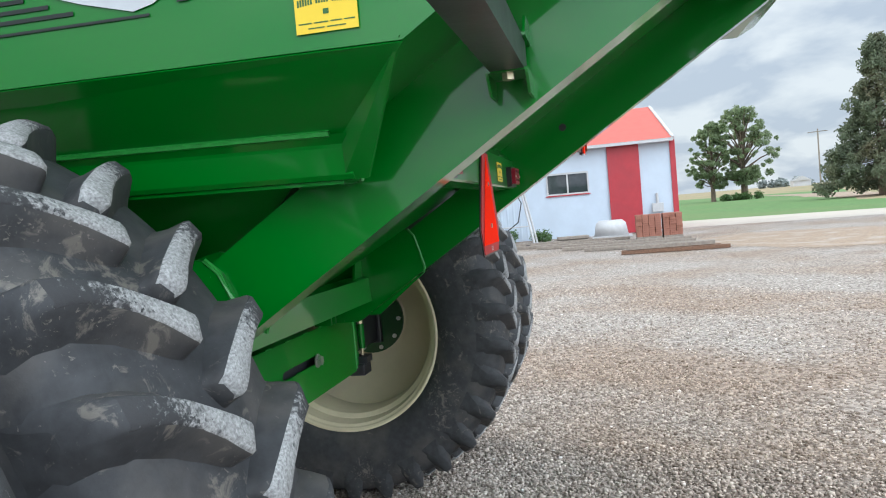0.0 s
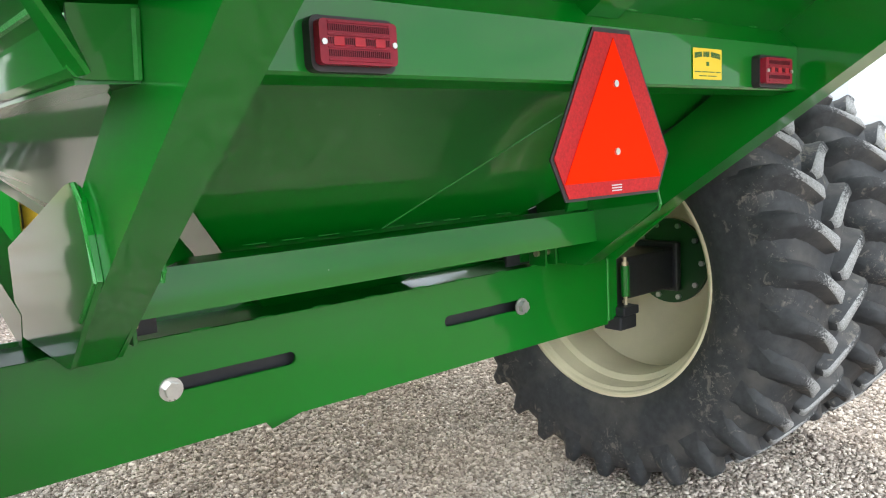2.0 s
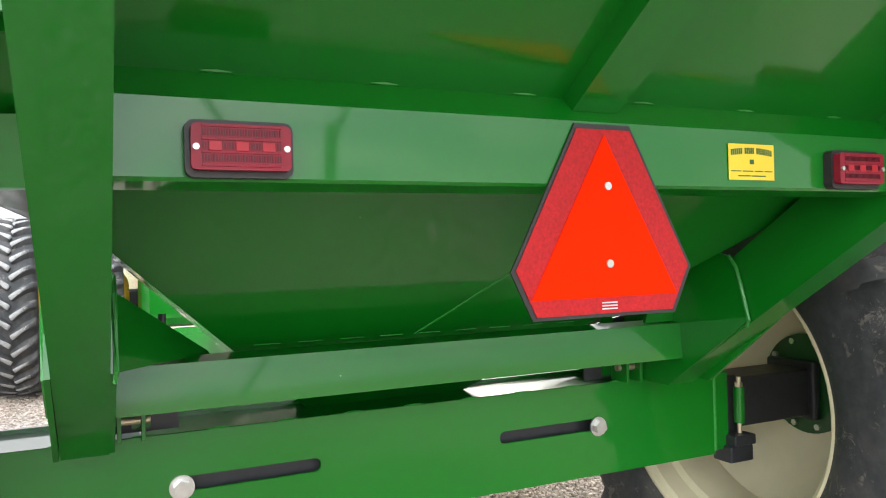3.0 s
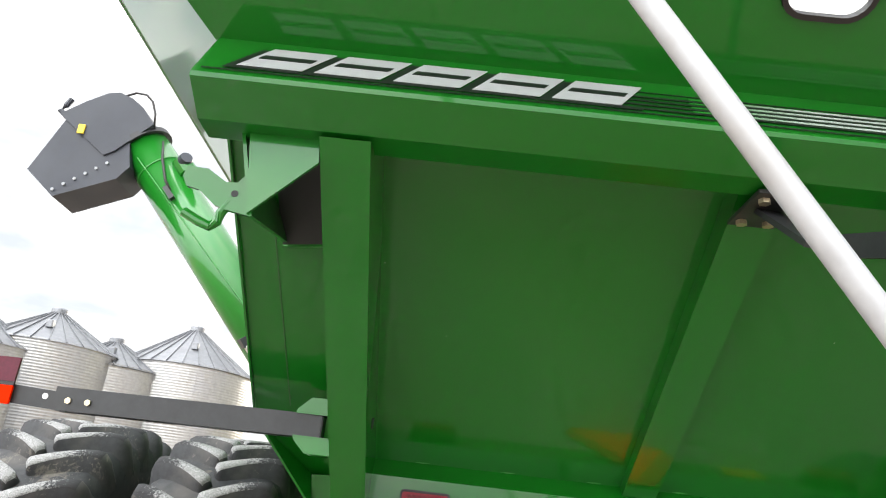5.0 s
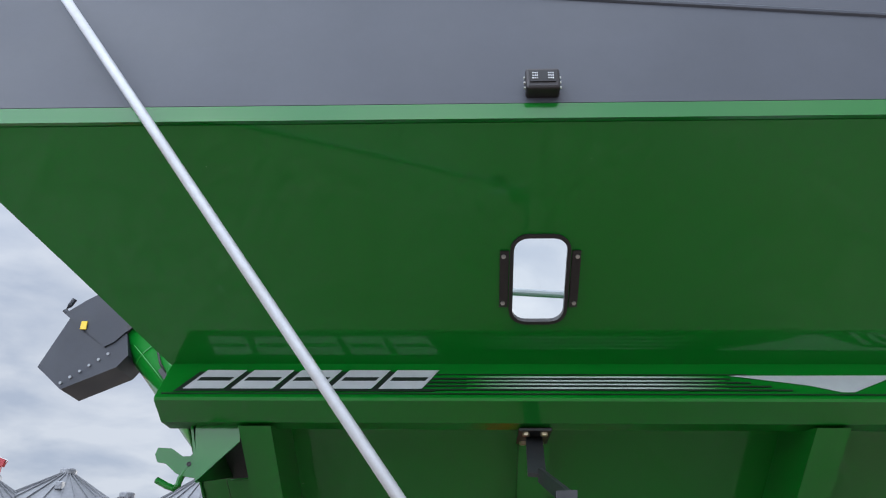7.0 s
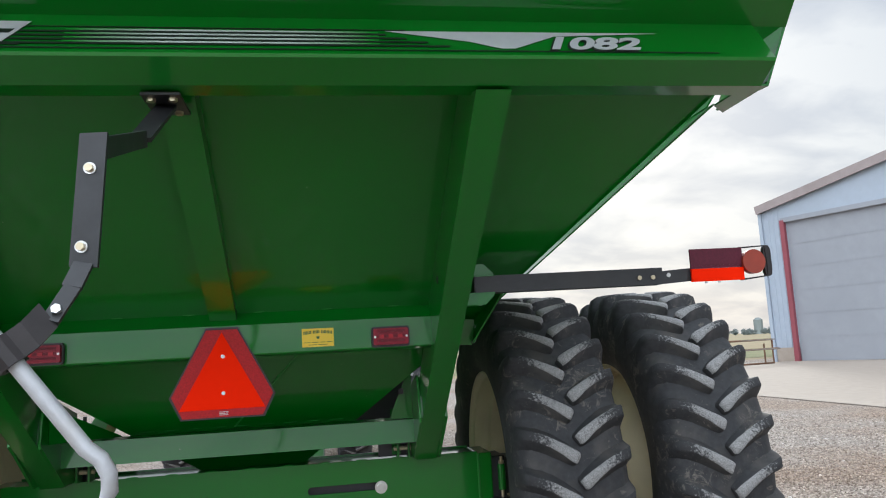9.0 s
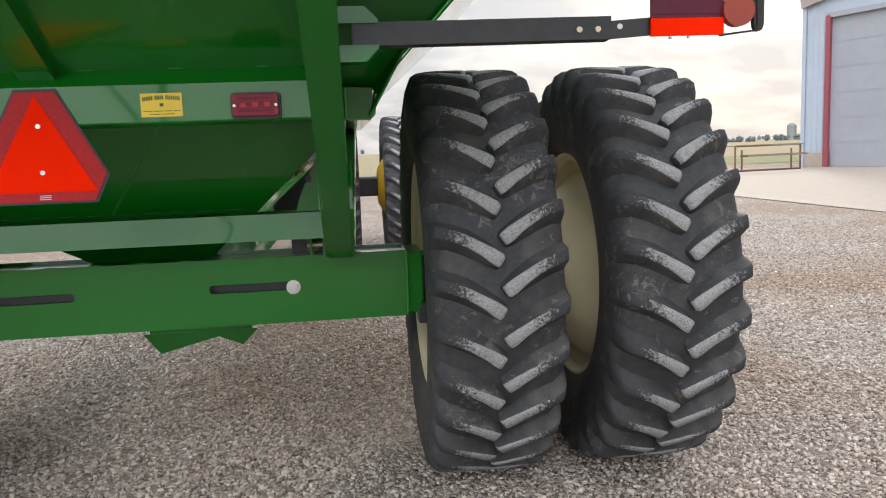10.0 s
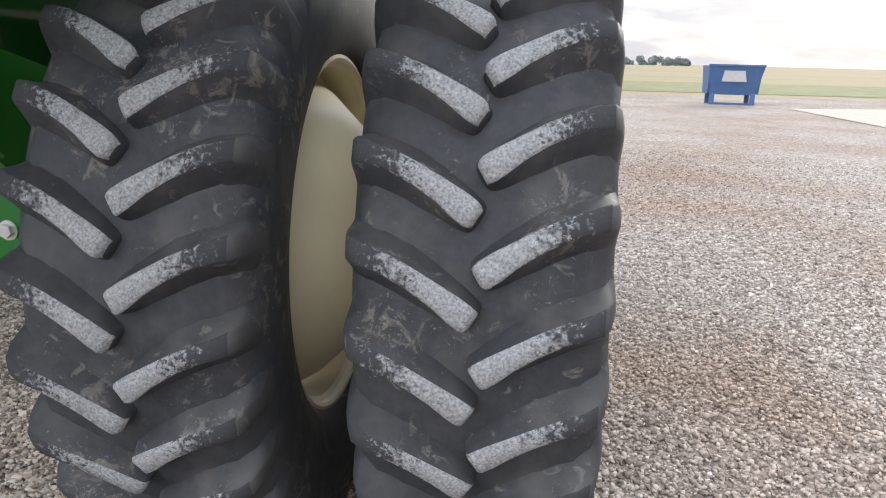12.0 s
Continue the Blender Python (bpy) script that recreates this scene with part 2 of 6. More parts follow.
def fade_wear():
    """Dust and scuffs on the lugs thin out in specks towards the shoulder."""
    nt = M["worn"].node_tree
    b = nt.nodes["Principled BSDF"]
    # each lug is scuffed in its own way
    info = nt.nodes.new("ShaderNodeObjectInfo")
    own = nt.nodes.new("ShaderNodeVectorMath")
    own.operation = "SCALE"
    own.inputs[0].default_value = (31.0, 17.0, 23.0)
    nt.links.new(info.outputs["Random"], own.inputs["Scale"])
    shift = nt.nodes.new("ShaderNodeVectorMath")
    shift.operation = "ADD"
    nt.links.new(own.outputs[0], shift.inputs[0])
    nt.links.new(nt.nodes["Texture Coordinate"].outputs["Object"], shift.inputs[1])
    for link in list(nt.links):
        if link.from_node == nt.nodes["Texture Coordinate"] and link.to_node != shift:
            nt.links.new(shift.outputs[0], link.to_socket)
    old = b.inputs["Base Color"].links[0].from_socket
    tc = nt.nodes.new("ShaderNodeTexCoord")
    sp = nt.nodes.new("ShaderNodeSeparateXYZ")
    nt.links.new(tc.outputs["Object"], sp.inputs[0])
    ab = nt.nodes.new("ShaderNodeMath")
    ab.operation = "ABSOLUTE"
    nt.links.new(sp.outputs[0], ab.inputs[0])
    nz = nt.nodes.new("ShaderNodeTexNoise")
    nz.inputs["Scale"].default_value = 75
    nz.inputs["Detail"].default_value = 5
    nt.links.new(shift.outputs[0], nz.inputs["Vector"])
    ma = nt.nodes.new("ShaderNodeMath")
    ma.operation = "MULTIPLY_ADD"
    nt.links.new(nz.outputs["Fac"], ma.inputs[0])
    ma.inputs[1].default_value = 0.42
    nt.links.new(ab.outputs[0], ma.inputs[2])
    mr = nt.nodes.new("ShaderNodeMapRange")
    mr.inputs["From Min"].default_value, mr.inputs["From Max"].default_value = 0.34, 0.425
    nt.links.new(ma.outputs[0], mr.inputs["Value"])
    mx = nt.nodes.new("ShaderNodeMix")
    mx.data_type = "RGBA"
    nt.links.new(mr.outputs[0], mx.inputs[0])
    nt.links.new(old, mx.inputs[6])
    mx.inputs[7].default_value = (0.05, 0.05, 0.052, 1)
    nt.links.new(mx.outputs[2], b.inputs["Base Color"])


fade_wear()
M["cream"] = material("cream_wheel_paint", (0.69, 0.615, 0.42), 0.42, coat=0.12, scale=8, vary=0.04, rough_vary=0.08, dirt=(0.42, 0.36, 0.25), dirt_amount=0.35, dirt_scale=4)
M["hubgreen"] = material("dark_green_hub_paint", (0.005, 0.055, 0.008), 0.4, coat=0.3, scale=10, vary=0.15, rough_vary=0.08)
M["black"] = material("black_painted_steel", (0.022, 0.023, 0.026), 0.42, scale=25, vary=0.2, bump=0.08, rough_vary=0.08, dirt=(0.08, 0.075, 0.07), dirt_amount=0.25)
M["charcoal"] = material("charcoal_vinyl_sheet", (0.066, 0.072, 0.092), 0.45, scale=6, vary=0.08, bump=0.08, bump_dist=0.01, rough_vary=0.08)
M["spout"] = material("black_rubber_spout", (0.030, 0.034, 0.047), 0.5, scale=6, vary=0.12, bump=0.1, rough_vary=0.08)
M["zinc"] = material("zinc_plated_steel", (0.62, 0.62, 0.60), 0.32, metal=0.9, scale=40, vary=0.1, rough_vary=0.1)
M["brass"] = material("yellow_zinc_steel", (0.60, 0.52, 0.36), 0.38, metal=0.85, scale=40, vary=0.12)
M["pole"] = material("aluminium_tube", (0.50, 0.51, 0.53), 0.5, metal=0.4, scale=40, vary=0.08, bump=0.1, bump_dist=0.003, dirt=(0.4, 0.38, 0.36), dirt_amount=0.5, dirt_scale=9)
M["orange"] = material("fluorescent_orange_film", (0.98, 0.020, 0.0), 0.8, scale=10, vary=0.03, spec=0.05)
M["redfilm"] = material("red_reflective_film", (0.42, 0.011, 0.014), 0.5, scale=160, vary=0.25, bump=0.15, bump_dist=0.002, spec=0.25)
M["maroon"] = material("dark_maroon_reflector", (0.10, 0.012, 0.028), 0.45, scale=120, vary=0.2, bump=0.1, bump_dist=0.002, spec=0.3)
M["roofedge"] = material("dull_brown_grey_trim", (0.30, 0.25, 0.24), 0.6, scale=3, vary=0.08, dirt=(0.24, 0.2, 0.19), dirt_amount=0.5, dirt_scale=0.6)
M["lensdark"] = material("dark_red_prism_plastic", (0.10, 0.006, 0.014), 0.4, scale=40, vary=0.15, spec=0.3)
M["lens"] = material("red_plastic_lens", (0.25, 0.010, 0.026), 0.35, scale=40, vary=0.15, spec=0.3)
M["prism"] = material("bright_red_reflector", (0.43, 0.010, 0.024), 0.35, scale=40, vary=0.15, spec=0.4)
M["housing"] = material("black_plastic_housing", (0.02, 0.016, 0.017), 0.45, scale=40, vary=0.2)
M["amber"] = material("amber_plastic_lens", (0.30, 0.035, 0.015), 0.35, scale=30, vary=0.1, coat=0.3)
M["yellow"] = material("yellow_sticker", (0.82, 0.58, 0.03), 0.42, scale=12, vary=0.03)
M["ink"] = material("dark_green_ink", (0.03, 0.12, 0.03), 0.5, scale=12, vary=0.05)
M["silver"] = material("silver_decal_film", (0.55, 0.56, 0.58), 0.38, metal=0.2, scale=20, vary=0.05)
M["blackfilm"] = material("black_decal_film", (0.012, 0.016, 0.014), 0.35, scale=20, vary=0.1)
M["soil"] = material("brown_packed_dirt", (0.30, 0.225, 0.165), 0.95, scale=9, vary=0.3, bump=0.6, bump_dist=0.03, dirt=(0.38, 0.34, 0.30), dirt_amount=0.9, dirt_scale=1.3, spec=0.15)
M["concrete"] = material("concrete_slab", (0.34, 0.285, 0.235), 0.85, scale=3, vary=0.08, bump=0.1, dirt=(0.33, 0.28, 0.23), dirt_amount=0.6, dirt_scale=0.4)
M["asphalt"] = material("pale_road_surface", (0.42, 0.37, 0.31), 0.9, scale=2, vary=0.08, bump=0.1, dirt=(0.34, 0.3, 0.25), dirt_amount=0.5, dirt_scale=0.3)
# white steel with the blue of distance haze mixed into its colour
M["whitesteel"] = material("white_ribbed_steel", (0.47, 0.525, 0.60), 0.5, scale=2, vary=0.04, dirt=(0.42, 0.46, 0.52), dirt_amount=0.5, dirt_scale=0.7)
# whitesteel at three quarters: the shop wall's shade is put into its colour
M["shopsteel"] = material("shaded_ribbed_steel", (0.35, 0.395, 0.46), 0.5, scale=2, vary=0.04, dirt=(0.31, 0.35, 0.40), dirt_amount=0.5, dirt_scale=0.7)
# greysteel darkened likewise, for the door on the shaded wall
M["doorsteel"] = material("shaded_overhead_door_steel", (0.275, 0.285, 0.31), 0.5, scale=2, vary=0.05, dirt=(0.23, 0.24, 0.265), dirt_amount=0.5, dirt_scale=0.5)
M["barnsteel"] = material("warm_white_ribbed_steel", (0.54, 0.53, 0.52), 0.5, scale=2, vary=0.05, dirt=(0.52, 0.5, 0.49), dirt_amount=0.5, dirt_scale=0.5)
M["greysteel"] = material("grey_door_steel", (0.36, 0.37, 0.40), 0.5, scale=2, vary=0.04, dirt=(0.31, 0.32, 0.35), dirt_amount=0.5, dirt_scale=0.5)
M["redsteel"] = material("red_painted_steel", (0.36, 0.025, 0.035), 0.45, scale=3, vary=0.08, dirt=(0.27, 0.03, 0.04), dirt_amount=0.5, dirt_scale=0.8)
# red roof, less saturated in the colour itself to stand for haze
M["redroof"] = material("hazed_red_roof_steel", (0.48, 0.10, 0.075), 0.6, scale=3, vary=0.07, dirt=(0.42, 0.10, 0.08), dirt_amount=0.6, dirt_scale=0.6)
M["galvroof"] = material("weathered_galvanised_roof", (0.25, 0.255, 0.27), 0.42, metal=0.6, scale=4, vary=0.12, rough_vary=0.08, dirt=(0.19, 0.19, 0.20), dirt_amount=0.5, dirt_scale=0.9)
M["galv"] = material("galvanised_sheet", (0.42, 0.41, 0.395), 0.38, metal=0.75, scale=4, vary=0.12, rough_vary=0.08, dirt=(0.4, 0.4, 0.42), dirt_amount=0.5, dirt_scale=0.9)
M["jambred"] = material("dull_red_trim", (0.24, 0.055, 0.07), 0.55, scale=3, vary=0.1)
M["brick"] = material("red_brick", (0.30, 0.13, 0.09), 0.9, scale=30, vary=0.3, bump=0.3)
M["wood"] = material("weathered_timber", (0.24, 0.2, 0.165), 0.85, scale=12, vary=0.25, bump=0.3, stretch=(0.2, 1, 1))
M["rust"] = material("rusty_steel", (0.16, 0.085, 0.05), 0.8, scale=20, vary=0.35, bump=0.3)
M["bark"] = material("bark", (0.12, 0.09, 0.065), 0.95, scale=14, vary=0.3, bump=0.6, bump_dist=0.05)
M["leaf"] = material("green_leaves", (0.16, 0.205, 0.115), 0.6, scale=1.2, vary=0.35, spec=0.3)
M["conifer"] = material("conifer_needles", (0.125, 0.15, 0.095), 0.7, scale=0.8, vary=0.4, dirt=(0.17, 0.115, 0.06), dirt_amount=0.8, dirt_scale=0.25, spec=0.3)
M["weed"] = material("weed_leaves", (0.05, 0.10, 0.03), 0.6, scale=5, vary=0.3)
M["grass"] = material("mown_grass", (0.085, 0.165, 0.04), 0.9, scale=1.5, vary=0.25, bump=0.3, bump_dist=0.05, dirt=(0.13, 0.15, 0.05), dirt_amount=0.5, dirt_scale=0.06)
M["verge"] = material("weedy_verge", (0.17, 0.165, 0.07), 0.95, scale=0.9, vary=0.3, dirt=(0.09, 0.13, 0.04), dirt_amount=0.6, dirt_scale=0.3)
M["field"] = material("stubble_field", (0.25, 0.195, 0.105), 0.95, scale=0.35, vary=0.2, dirt=(0.14, 0.17, 0.06), dirt_amount=0.75, dirt_scale=0.02, stretch=(1, 4, 1))
# far trees and silo share one pale grey that paints in the horizon haze
M["distant"] = material("hazed_distance", (0.22, 0.25, 0.24), 0.95, scale=0.05, vary=0.3)
M["bluepaint"] = material("blue_painted_steel", (0.045, 0.10, 0.22), 0.45, scale=4, vary=0.08, dirt=(0.07, 0.12, 0.2), dirt_amount=0.5)
M["plastic"] = material("pale_grey_plastic", (0.45, 0.44, 0.44), 0.5, scale=6, vary=0.08)
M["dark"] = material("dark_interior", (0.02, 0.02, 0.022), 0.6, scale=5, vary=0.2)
M["yellowwheel"] = material("yellow_wheel_paint", (0.6, 0.38, 0.03), 0.45, scale=8, vary=0.08)


def let_light_through(mt, colour, share):
    """Thin leaves glow when lit from behind."""
    nt = mt.node_tree
    b, out = nt.nodes["Principled BSDF"], nt.nodes["Material Output"]
    tr = nt.nodes.new("ShaderNodeBsdfTranslucent")
    tr.inputs[0].default_value = (*colour, 1)
    mix = nt.nodes.new("ShaderNodeMixShader")
    mix.inputs[0].default_value = share
    nt.links.new(b.outputs[0], mix.inputs[1])
    nt.links.new(tr.outputs[0], mix.inputs[2])
    nt.links.new(mix.outputs[0], out.inputs[0])


let_light_through(M["leaf"], (0.34, 0.41, 0.22), 0.5)
let_light_through(M["conifer"], (0.22, 0.25, 0.17), 0.4)
let_light_through(M["weed"], (0.14, 0.22, 0.06), 0.35)


def glass(name, tint, rough=0.03):
    mt = bpy.data.materials.new(name)
    mt.use_nodes = True
    b = mt.node_tree.nodes["Principled BSDF"]
    b.inputs["Base Color"].default_value = (*tint, 1)
    b.inputs["Transmission Weight"].default_value = 1.0
    b.inputs["Roughness"].default_value = rough
    b.inputs["IOR"].default_value = 1.1
    return mt


M["glass"] = glass("clear_window", (0.95, 0.97, 0.96))
M["windowglass"] = material("dark_window_glass", (0.035, 0.04, 0.045), 0.06, scale=4, vary=0.2, spec=0.7)


def gravel_material(name, stones):
    mt = bpy.data.materials.new(name)
    mt.use_nodes = True
    nt = mt.node_tree
    b = nt.nodes["Principled BSDF"]
    b.inputs["Roughness"].default_value = 0.9
    b.inputs["Specular IOR Level"].default_value = 0.25
    geo = nt.nodes.new("ShaderNodeNewGeometry")
    big = nt.nodes.new("ShaderNodeTexNoise")
    big.inputs["Scale"].default_value = 0.32
    big.inputs["Detail"].default_value = 5
    nt.links.new(geo.outputs["Position"], big.inputs["Vector"])
    zone = nt.nodes.new("ShaderNodeValToRGB")
    zone.color_ramp.elements[0].position, zone.color_ramp.elements[1].position = 0.42, 0.62
    zone.color_ramp.elements[0].color = (0, 0, 0, 1)
    zone.color_ramp.elements[1].color = (0.85, 0.85, 0.85, 1)
    nt.links.new(big.outputs["Fac"], zone.inputs[0])
    ramp = nt.nodes.new("ShaderNodeValToRGB")
    cr = ramp.color_ramp
    # the flat bed's tones are lowered to paint in shade between its stones
    k = 1.0 if stones else 0.72
    tones = ((0.0, (0.20, 0.178, 0.16)), (0.25, (0.31, 0.278, 0.255)), (0.55, (0.385, 0.352, 0.328)), (0.85, (0.46, 0.432, 0.405)), (1.0, (0.62, 0.60, 0.57)))
    for q, (p, c) in enumerate(tones):
        e = cr.elements[0] if q == 0 else cr.elements[1] if q == 4 else cr.elements.new(p)
        e.position, e.color = p, (*[v * k * w for v, w in zip(c, (1.07, 0.98, 0.91))], 1)
    if stones:
        nt.links.new(geo.outputs["Random Per Island"], ramp.inputs[0])
        height = None
    else:
        vor = nt.nodes.new("ShaderNodeTexVoronoi")
        vor.inputs["Scale"].default_value = 34
        nt.links.new(geo.outputs["Position"], vor.inputs["Vector"])
        sep = nt.nodes.new("ShaderNodeSeparateColor")
        nt.links.new(vor.outputs["Color"], sep.inputs[0])
        nt.links.new(sep.outputs[0], ramp.inputs[0])
        height = vor.outputs["Distance"]
    mx = nt.nodes.new("ShaderNodeMix")
    mx.data_type, mx.blend_type = "RGBA", "MIX"
    nt.links.new(zone.outputs[0], mx.inputs[0])
    nt.links.new(ramp.outputs[0], mx.inputs[6])
    warm = nt.nodes.new("ShaderNodeMix")
    warm.data_type, warm.blend_type = "RGBA", "MULTIPLY"
    warm.inputs[0].default_value = 1.0
    nt.links.new(ramp.outputs[0], warm.inputs[6])
    warm.inputs[7].default_value = (0.84, 0.73, 0.64, 1)
    nt.links.new(warm.outputs[2], mx.inputs[7])
    nt.links.new(mx.outputs[2], b.inputs["Base Color"])
    fine = nt.nodes.new("ShaderNodeTexNoise")
    fine.inputs["Scale"].default_value = 120
    fine.inputs["Detail"].default_value = 4
    nt.links.new(geo.outputs["Position"], fine.inputs["Vector"])
    bp = nt.nodes.new("ShaderNodeBump")
    bp.inputs["Strength"].default_value = 0.4
    bp.inputs["Distance"].default_value = 0.004
    nt.links.new(fine.outputs["Fac"], bp.inputs["Height"])
    last = bp
    if height:
        b2 = nt.nodes.new("ShaderNodeBump")
        b2.invert = True
        b2.inputs["Strength"].default_value = 0.8
        b2.inputs["Distance"].default_value = 0.03
        nt.links.new(height, b2.inputs["Height"])
        nt.links.new(bp.outputs[0], b2.inputs["Normal"])
        last = b2
    nt.links.new(last.outputs[0], b.inputs["Normal"])
    return mt


M["gravel"] = gravel_material("gravel_bed", False)
M["stones"] = gravel_material("gravel_stones", True)

# building helpers
ORIGIN = {}


def finish(name, bm, mat, smooth=False):
    bmesh.ops.recalc_face_normals(bm, faces=bm.faces)
    me = bpy.data.meshes.new(name)
    bm.to_mesh(me)
    bm.free()
    for mm in mat if isinstance(mat, (list, tuple)) else (mat,):
        me.materials.append(mm)
    if smooth:
        me.polygons.foreach_set("use_smooth", [True] * len(me.polygons))
    return new(name, me)


def part(name, bm, mat, parent, label="", smooth=False):
    """One mesh under a thing or a part; its points are given in world metres."""
    ob = finish(name, bm, mat, smooth)
    ob.parent = parent
    ob.matrix_parent_inverse = Matrix.Translation(-Vector(ORIGIN.get(parent.name, (0, 0, 0))))
    return tagged(ob, label=label)


def thing(name, at, label, category, group="", kind=""):
    ob = new(name)
    ob.empty_display_size = 0.2
    ob.location = at
    ORIGIN[ob.name] = tuple(at)
    return tagged(ob, label, category, group, kind)


def solo(name, bm, mat, label, category, group="", kind="", smooth=False):
    return tagged(finish(name, bm, mat, smooth), label, category, group, kind)


def bevelled(bm, width, segments=2):
    if width:
        bmesh.ops.bevel(bm, geom=[e for e in bm.edges if e.calc_face_angle(0) > 0.5], offset=width, segments=segments, profile=0.5, affect="EDGES", clamp_overlap=True)
    return bm


def box(lo, hi, bevel=0.0, bm=None):
    b = bm or bmesh.new()
    lo, hi = Vector(lo), Vector(hi)
    bmesh.ops.create_cube(b, size=1.0, matrix=Matrix.Translation((lo + hi) / 2) @ Matrix.Diagonal((*(hi - lo), 1)))
    if bevel and bm is None:
        bevelled(b, bevel)
    return b


def beam(a, b, width, height, bevel=0.0, up=(0, 0, 1), bm=None):
    """A bar of rectangular section from a to b."""
    out = bm or bmesh.new()
    a, b = Vector(a), Vector(b)
    d = (b - a).normalized()
    side = d.cross(Vector(up)).normalized()
    top = side.cross(d).normalized()
    ring = []
    for p in (a, b):
        ring.append([out.verts.new(p + side * sx * width / 2 + top * sz * height / 2) for sx, sz in ((-1, -1), (1, -1), (1, 1), (-1, 1))])
    for i in range(4):
        out.faces.new((ring[0][i], ring[0][(i + 1) % 4], ring[1][(i + 1) % 4], ring[1][i]))
    out.faces.new(ring[0])
    out.faces.new(ring[1])
    if bevel and bm is None:
        bevelled(out, bevel)
    return out


def tube(points, radius, sides=14, bm=None, cap=True):
    """A round bar through points."""
    out = bm or bmesh.new()
    pts = [Vector(p) for p in points]
    rings = []
    ref = Vector((0.31, 0.17, 0.93)).normalized()
    for i, p in enumerate(pts):
        d = (pts[min(i + 1, len(pts) - 1)] - pts[max(i - 1, 0)]).normalized()
        s = d.cross(ref).normalized()
        u = s.cross(d)
        r = radius[i] if isinstance(radius, (list, tuple)) else radius
        rings.append([out.verts.new(p + (s * math.cos(k * math.tau / sides) + u * math.sin(k * math.tau / sides)) * r) for k in range(sides)])
    for a, b in zip(rings, rings[1:]):
        for k in range(sides):
            out.faces.new((a[k], a[(k + 1) % sides], b[(k + 1) % sides], b[k]))
    if cap:
        out.faces.new(rings[0])
        out.faces.new(rings[-1])
    return out


def plate(points, thickness, bevel=0.0, bm=None):
    """A flat sheet with the given outline, thickened half to each side."""
    out = bm or bmesh.new()
    pts = [Vector(p) for p in points]
    n = Vector((0, 0, 0))
    for i in range(len(pts)):
        n += pts[i].cross(pts[(i + 1) % len(pts)])
    n = n.normalized() * thickness / 2
    a = [out.verts.new(p - n) for p in pts]
    b = [out.verts.new(p + n) for p in pts]
    out.faces.new(a[::-1])
    out.faces.new(b)
    for i in range(len(pts)):
        j = (i + 1) % len(pts)
        out.faces.new((a[i], a[j], b[j], b[i]))
    if bevel and bm is None:
        bevelled(out, bevel)
    return out


def prism_x(profile, x0, x1, bevel=0.0):
    """A solid with a (y, z) outline, from x0 to x1."""
    out = bmesh.new()
    a = [out.verts.new((x0, y, z)) for y, z in profile]
    b = [out.verts.new((x1, y, z)) for y, z in profile]
    out.faces.new(a)
    out.faces.new(b[::-1])
    for i in range(len(profile)):
        j = (i + 1) % len(profile)
        out.faces.new((a[i], b[i], b[j], a[j]))
    if bevel:
        bevelled(out, bevel)
    return out


def spin_x(profile, sides=64, closed=False, bm=None, at=(0, 0, 0)):
    """A turned shape round the x axis from (x, radius) pairs."""
    out = bm or bmesh.new()
    rings = []
    for k in range(sides):
        c, s = math.cos(k * math.tau / sides), math.sin(k * math.tau / sides)
        rings.append([out.verts.new((at[0] + x, at[1] + r * c, at[2] + r * s)) for x, r in profile])
    for k in range(sides):
        a, b = rings[k], rings[(k + 1) % sides]
        for i in range(len(profile) - (0 if closed else 1)):
            j = (i + 1) % len(profile)
            out.faces.new((a[i], a[j], b[j], b[i]))
    return out


def disc(at, normal, radius, depth, sides=20, bm=None, bevel=0.0):
    """A short round or six-sided block."""
    at, n = Vector(at), Vector(normal).normalized()
    out = tube((at, at + n * depth), radius, sides, bm)
    if bevel and bm is None:
        bevelled(out, bevel)
    return out


def rounded(w, h, r, steps=5):
    pts = []
    for cx, cy, a0 in ((w / 2 - r, h / 2 - r, 0), (-w / 2 + r, h / 2 - r, 90), (-w / 2 + r, -h / 2 + r, 180), (w / 2 - r, -h / 2 + r, 270)):
        for k in range(steps + 1):
            a = radians(a0 + 90 * k / steps)
            pts.append((cx + r * math.cos(a), cy + r * math.sin(a)))
    return pts

# ground
def sheet(name, pts, z, mat, label, category):
    bm = bmesh.new()
    bm.faces.new([bm.verts.new((x, y, z)) for x, y in pts])
    ob = finish(name, bm, mat)
    return tagged(ob, label, category, "", "structure")


def ring_pts(r, n=64, c=(0, 0)):
    return [(c[0] + r * math.cos(k * math.tau / n), c[1] + r * math.sin(k * math.tau / n)) for k in range(n)]


sheet("ground", ring_pts(3500), -0.012, M["field"], "flat tan stubble field out to the horizon", "field")
sheet("gravel_yard", [(-46, -40), (33, -40), (38.0, -8), (36.5, 8), (34, 24), (30, 41), (8, 39), (-46, 60)], -0.004, M["gravel"], "pale crushed limestone gravel yard", "gravel")
sheet("concrete_pad", [(11.75, 9.0), (31.0, 12.2), (44.0, 22.0), (25.2, 34.9), (11.65, 28.9)], 0.012, M["concrete"], "tan concrete apron before the shop", "concrete")
sheet("road", [(34.6, -3.7), (33.0, -11.8), (30, -28), (36.5, -30), (40.4, -14.1), (43.8, -4.8), (44.2, -3.7)], 0.004, M["asphalt"], "pale country road beside the yard", "road")
sheet("grass", [(44.2, -3.7), (43.8, -4.8), (40.4, -14.1), (37.0, -27), (52, -27), (62, -19.5), (147, -42.3), (205, -19), (190, -8), (60, 3)], 0.008, M["grass"], "green mown grass verge beyond the road", "grass")
